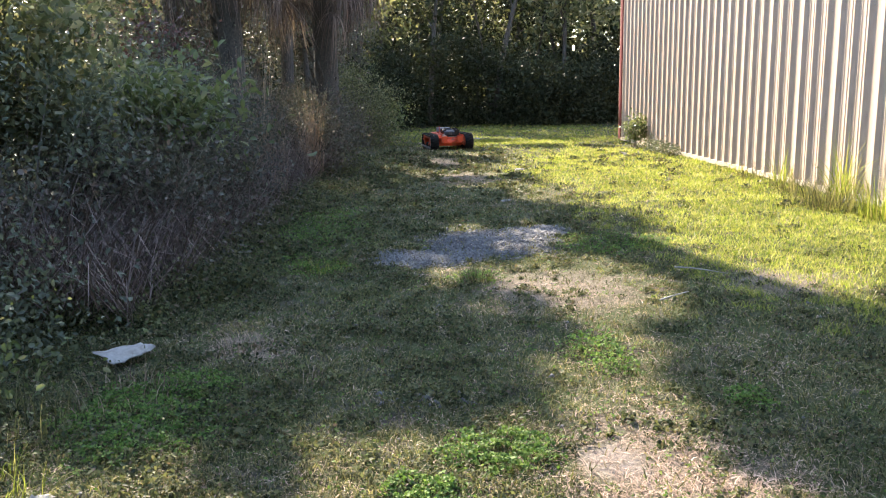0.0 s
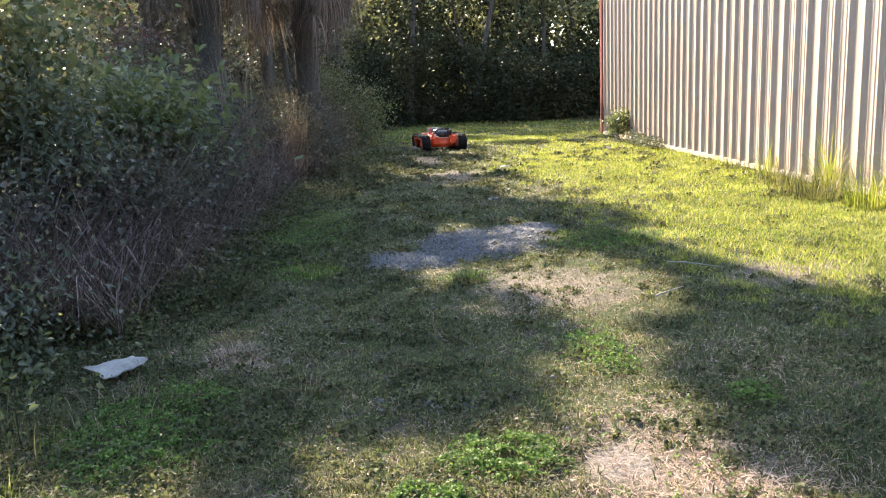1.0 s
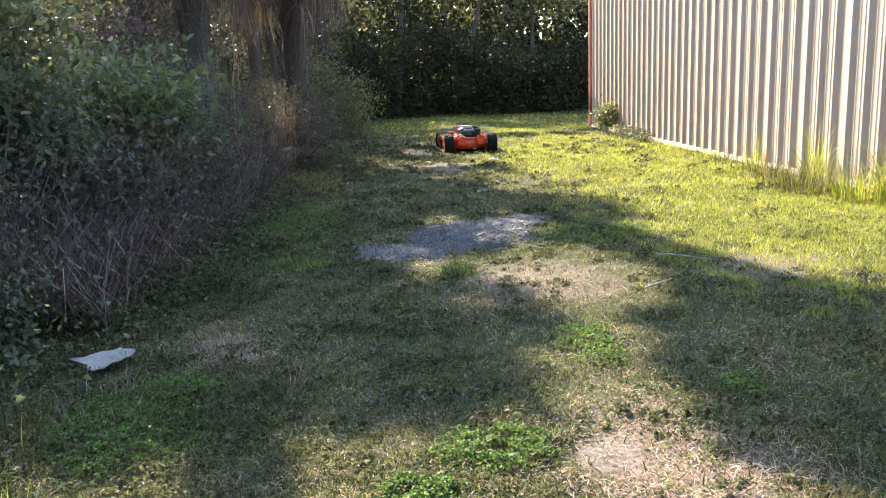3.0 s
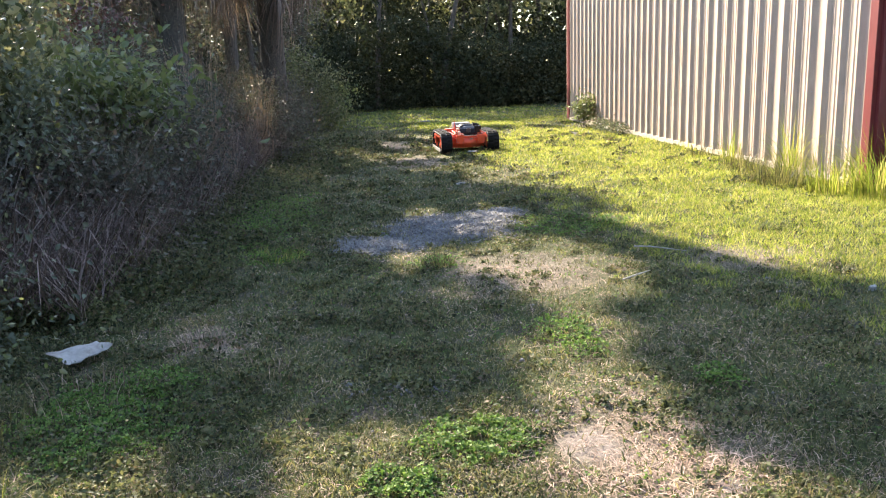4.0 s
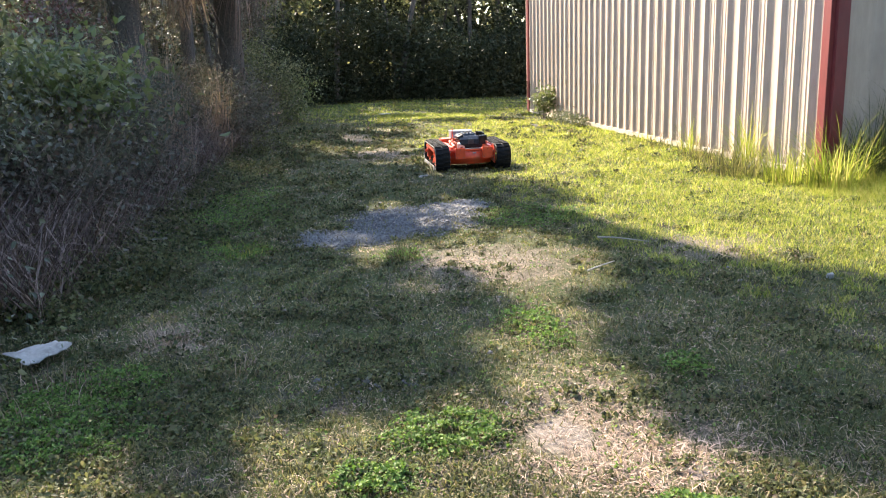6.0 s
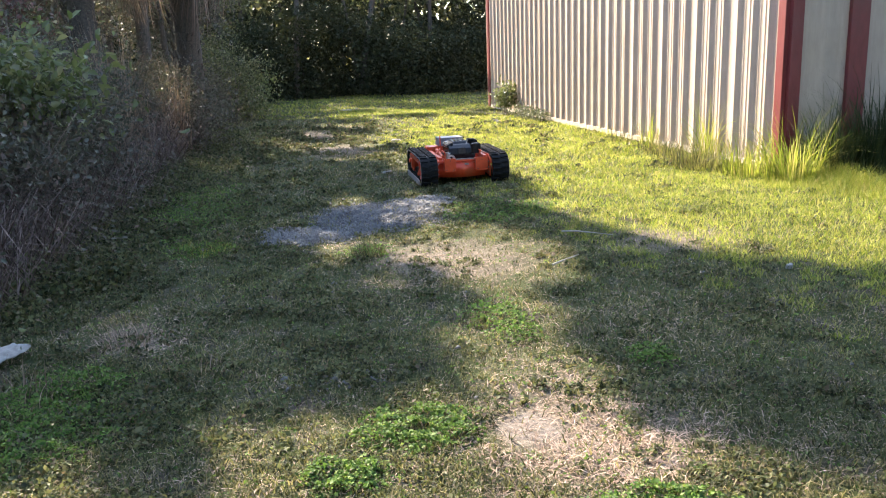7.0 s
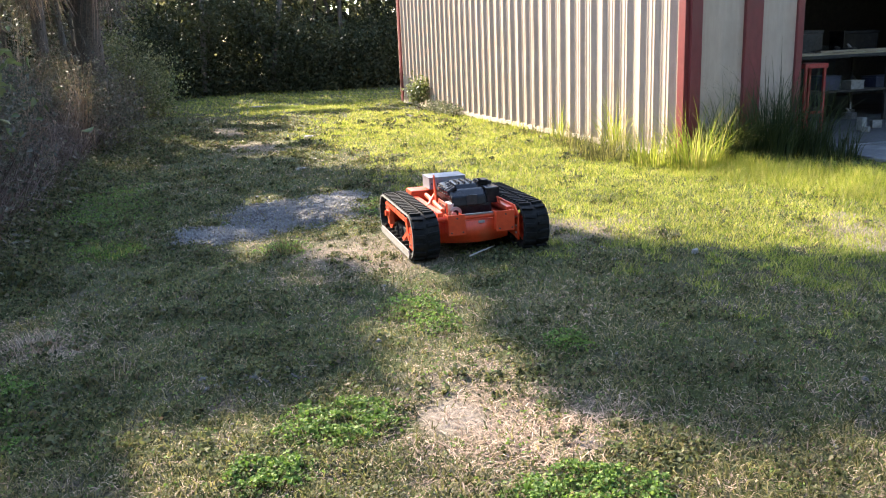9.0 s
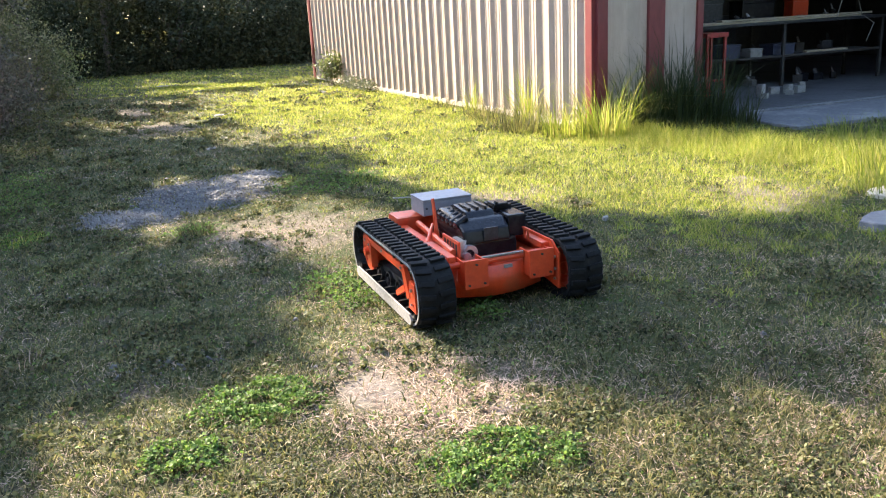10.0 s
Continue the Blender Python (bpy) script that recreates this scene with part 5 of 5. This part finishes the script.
def slab_stone(name, x, y, w, d, h, mat, label, seed, turn=0):
    rng = np.random.default_rng(seed)
    t = thing(name, label, "stone", (x, y, -0.02, 0, 0, turn))
    bm = bmesh.new()
    n = 11
    ring = [(w / 2 * math.cos(2 * math.pi * k / n) * rng.uniform(0.78, 1.1), d / 2 * math.sin(2 * math.pi * k / n) * rng.uniform(0.78, 1.1)) for k in range(n)]
    L, H = [bm.verts.new((a, b, 0)) for a, b in ring], [bm.verts.new((a * 0.95, b * 0.95, h + 0.02 + rng.uniform(-0.004, 0.004))) for a, b in ring]
    bm.faces.new(H), bm.faces.new(L[::-1])
    for k in range(n):
        bm.faces.new((L[k], L[(k + 1) % n], H[(k + 1) % n], H[k]))
    bmesh.ops.bevel(bm, geom=[e for e in bm.edges if e.verts[0].co.z > 0.01 and e.verts[1].co.z > 0.01], offset=0.006, segments=1, affect="EDGES")
    part("slab", bm, mat, t)


slab_stone("flat_stone", 4.35, 3.55, 0.55, 0.4, 0.035, CONCRETE, "flat grey-blue concrete piece in the grass", 1)
slab_stone("sandy_slab", 4.95, 4.15, 0.4, 0.3, 0.02, SANDSTONE, "sandy paving piece beside the tall grass", 4, 20)
slab_stone("pale_stone", 2.93, 4.62, 0.07, 0.04, 0.008, WHITE_SCRAP, "small pale stone on the lawn", 5, 30)


def scrap(name, x, y, w, d, label, seed, tilt=0, turn=0, lift=0.03):
    """A torn, crumpled sheet with some thickness."""
    rng = np.random.default_rng(seed)
    t = thing(name, label, "litter", (x, y, lift, tilt, 0, turn))
    nx, ny = 9, 6
    v, f = [], []
    for j in range(ny):
        for i in range(nx):
            u, q = i / (nx - 1) - 0.5, j / (ny - 1) - 0.5
            e = 1 + (0.3 * rng.uniform(-1, 1) if i == nx - 1 else 0.05 * rng.uniform(-1, 1) if i == 0 else 0)
            v.append((u * w * e, q * d * (1 - 0.5 * u), 0.25 * d * (0.25 - q * q) + rng.normal(0, 0.006)))
    for j in range(ny - 1):
        for i in range(nx - 1):
            k = j * nx + i
            f.append((k, k + 1, k + 1 + nx, k + nx))
    n = len(v)
    v += [(a, b, c - 0.006) for a, b, c in v]
    f += [tuple(n + k for k in q[::-1]) for q in f]
    part("sheet", mesh_of(name, v, f, WHITE_SCRAP), WHITE_SCRAP, t)


scrap("torn_sack", -1.58, 4.05, 0.27, 0.16, "torn dirty white plastic sack lying in the grass", 1, 8, 52, 0.055)
scrap("paper_scrap", 0.85, 9.7, 0.1, 0.05, "small white scrap on the grass", 2, 0, 10, 0.02)
scrap("paper_scrap", 1.35, 13.2, 0.16, 0.06, "small white scrap on the grass", 3, 0, -10, 0.03)
scrap("paper_scrap", 0.9, 20.8, 0.3, 0.1, "white scrap lying in the far grass", 4, 0, 5, 0.03)
scrap("paper_scrap", -1.3, 2.5, 0.07, 0.05, "small crumpled white scrap in weeds", 5, 0, 40, 0.03)
scrap("paper_scrap", 3.55, 15.6, 0.12, 0.1, "dull scrap of plastic near the wall", 6, 30, 40, 0.03)


def stick(x, y, length, turn, label, seed):
    rng = np.random.default_rng(seed)
    t = thing("stick", label, "stick", (x, y, 0.02, 0, 0, turn), "fallen sticks")
    bm = bmesh.new()
    limb(bm, [Vector((length * (u - 0.5), 0.04 * math.sin(u * 5 + seed) * length, 0.012 * math.sin(u * 3))) for u in (0, 0.3, 0.6, 1)], [0.006, 0.0055, 0.0045, 0.002], 6)
    part("twig", bm, PALE_TWIG, t)


stick(2.0, 5.82, 0.4, -35, "bleached fallen stick on the lawn", 1)
stick(1.62, 5.1, 0.32, 40, "thin bleached stick on the lawn", 2)


# ---- inside the workshop ----
def workbench():
    t = thing("workbench", "long dark steel workbench inside the workshop", "workbench", (8.6, 10.2, 0.055))
    part("tabletop", boxes((-1.2, 2.6, -0.4, 0.4, 0.90, 0.94, 0.006)), DARK_STEEL, t)
    # shelf and legs take the same colour darkened for indoor shade
    part("shelf", boxes((-1.1, 2.5, -0.35, 0.35, 0.42, 0.45, 0.004)), DIM_INTERIOR, t)
    for x in (-1.1, 0.6, 2.5):
        for y in (-0.34, 0.34):
            part("leg", boxes((x - 0.022, x + 0.022, y - 0.022, y + 0.022, 0, 0.9, 0.004)), DIM_INTERIOR, t)


workbench()


def board(x, y, z, length, w, turn, label, tilt=0):
    t = thing("timber_board", label, "board", (x, y, z, 0, tilt, turn), "boards on the workbench")
    part("plank", boxes((-length / 2, length / 2, -w / 2, w / 2, 0, 0.025, 0.004)), WOOD, t)


board(9.0, 9.9, 0.998, 3.4, 0.14, 2, "long pale timber board lying on the workbench")
board(9.6, 10.05, 1.025, 2.8, 0.12, -1, "long pale timber board lying on the workbench")
board(8.6, 10.25, 0.998, 2.2, 0.1, 3, "pale timber board lying on the workbench")
board(10.1, 9.95, 0.508, 0.8, 0.08, 0, "short pale board on the lower shelf")


def stool():
    t = thing("red_stool", "red steel frame stool beside the door jamb", "stool", (7.35, 9.2, 0.055))
    part("seat", boxes((-0.17, 0.17, -0.17, 0.17, 0.82, 0.88, 0.008)), RED_STEEL, t)
    for x in (-0.14, 0.14):
        for y in (-0.14, 0.14):
            part("leg", boxes((x - 0.016, x + 0.016, y - 0.016, y + 0.016, 0, 0.82, 0.003)), RED_STEEL, t)
    part("rung", boxes((-0.14, 0.14, -0.15, -0.13, 0.25, 0.28, 0.003)), RED_STEEL, t)


RED_STEEL = surface("bright_red_paint", (0.34, 0.03, 0.03), (0.42, 0.045, 0.04), 6, 0.4, 0, 0.05)
stool()


def floor_block(x, y, w, d, h, turn):
    t = thing("white_block", "small white wooden block on the workshop floor", "block", (x, y, 0.055, 0, 0, turn), "white blocks on the floor")
    part("block", boxes((-w / 2, w / 2, -d / 2, d / 2, 0, h, 0.006)), WHITE_SCRAP, t)


for a in ((8.02, 8.95, 0.08, 0.09, 0.17, 10), (7.95, 8.8, 0.08, 0.1, 0.07, 30), (8.38, 9.1, 0.13, 0.08, 0.1, -12), (8.58, 9.05, 0.12, 0.09, 0.12, 20), (8.74, 9.0, 0.15, 0.07, 0.1, 5), (8.47, 8.9, 0.09, 0.1, 0.06, 40), (8.86, 9.1, 0.1, 0.08, 0.13, 60)):
    floor_block(*a)


def shelf_clutter():
    for name, x, y, z, w, d, h, m, label in (("tool_case", 8.35, 10.1, 0.505, 0.3, 0.3, 0.2, BLUE_CLOTH, "blue tool case on the lower shelf"), ("white_carton", 8.75, 10.0, 0.505, 0.22, 0.2, 0.12, WHITE_SCRAP, "small white carton on the lower shelf"),
                                          ("tool_case", 9.3, 10.1, 0.505, 0.4, 0.3, 0.16, BLUE_CLOTH, "dark blue case on the lower shelf"), ("machine_box", 8.2, 10.4, 0.995, 0.4, 0.3, 0.34, DARK_STEEL, "dark machine standing on the workbench"),
                                          ("machine_box", 9.1, 10.45, 1.025, 0.6, 0.3, 0.28, BLACK, "black machine standing on the workbench"), ("orange_case", 10.0, 10.5, 0.995, 0.3, 0.2, 0.3, ORANGE, "orange tool case on the workbench"),
                                          ("stock_crate", 8.1, 12.2, 0.055, 0.9, 0.6, 0.7, DIM_INTERIOR, "wooden crate against the back wall, darkened for the dim interior"), ("stock_crate", 9.6, 12.4, 0.055, 1.2, 0.6, 1.0, DARK_STEEL, "dark cabinet against the back wall")):
        t = thing(name, label, "box", (x, y, z))
        part("body", boxes((-w / 2, w / 2, -d / 2, d / 2, 0, h * 0.85, 0.012)), m, t)
        part("lid", boxes((-w / 2 - 0.006, w / 2 + 0.006, -d / 2 - 0.006, d / 2 + 0.006, h * 0.85, h, 0.01)), m, t)


shelf_clutter()


def hanging_cable():
    t = thing("cable", "pale bent cable hanging over the workbench", "cable", (10.3, 9.75, 1.0))
    bm = bmesh.new()
    limb(bm, [Vector(c) for c in ((-0.12, 0.1, 0.0), (-0.1, 0.05, 0.25), (0.0, 0, 0.4), (0.12, 0, 0.36), (0.15, -0.1, 0.03), (0.13, -0.35, -0.1), (0.0, -0.36, -0.35))], [0.006] * 7)
    part("wire", bm, WHITE_SCRAP, t)


hanging_cable()


def bench_clutter():
    """Small dark tools and parts that crowd the bench, its shelf and the floor below."""
    rng = random.Random(12)
    for k in range(26):
        level = (0.995, 0.505, 0.055)[k % 3]
        t = thing("tool_part", "dark worn tool part lying in the cluttered workshop", "tool", (7.65 + 2.9 * rng.random(), 10.0 + 0.4 * rng.random(), level, 0, 0, rng.uniform(0, 180)), "workshop clutter")
        w, h = rng.uniform(0.06, 0.2), rng.uniform(0.05, 0.26)
        m = rng.choice((DARK_STEEL, BLACK, STEEL, DIM_INTERIOR, BLACK))
        bm = boxes((-w / 2, w / 2, -w * 0.4, w * 0.4, 0, h * 0.6, 0.008))
        part("body", bm, m, t)
        part("handle", tube(bmesh.new(), (0, 0, h * 0.59), (w * 0.3, 0.02, h), w * 0.16, w * 0.1, 8), rng.choice((STEEL, DARK_STEEL)), t)


bench_clutter()


def glide(rows, t):
    """Values between rows, smooth through them."""
    ts = np.array([r[0] for r in rows], float)
    vs = np.array([r[1:] for r in rows], float)
    i = int(np.clip(np.searchsorted(ts, t, "right") - 1, 0, len(ts) - 2))
    slope = np.gradient(vs, ts, axis=0)
    h = ts[i + 1] - ts[i]
    u = (t - ts[i]) / h
    return ((2 * u**3 - 3 * u**2 + 1) * vs[i] + (u**3 - 2 * u**2 + u) * h * slope[i] + (3 * u**2 - 2 * u**3) * vs[i + 1] + (u**3 - u**2) * h * slope[i + 1])


def motions():
    times = [k / 15 for k in range(151)]
    places = [glide(DRIVE, t) for t in times]
    rows, gone = [], [0.0]
    for t, (x, y, a) in zip(times, places):
        r = radians(a)
        jolt = 0.25 * math.sin(t * 9.1) + 0.2 * math.sin(t * 15.7 + 1)
        rows.append((t, pose(x - math.sin(r) * HALF_LEN, y + math.cos(r) * HALF_LEN, -0.012, jolt * 0.4, jolt * 0.5, a)))
    for p, q in zip(places, places[1:]):
        gone.append(gone[-1] + math.hypot(q[0] - p[0], q[1] - p[1]))
    walk(MOWER, rows[::3] if rows[-1] in rows[::3] else rows[::3] + [rows[-1]])
    for pad, start in MOVING["pads"]:
        keyed = []
        for t, g in zip(times, gone):
            y, z, turn = on_loop(start + g)
            keyed.append((t, pose(0, y, z, turn)))
        walk(pad, keyed)
    for wheel, y, z, r in MOVING["wheels"]:
        walk(wheel, [(t, pose(0, y, z, math.degrees(g / max(r, 0.09)))) for t, g in zip(times, gone)])


motions()
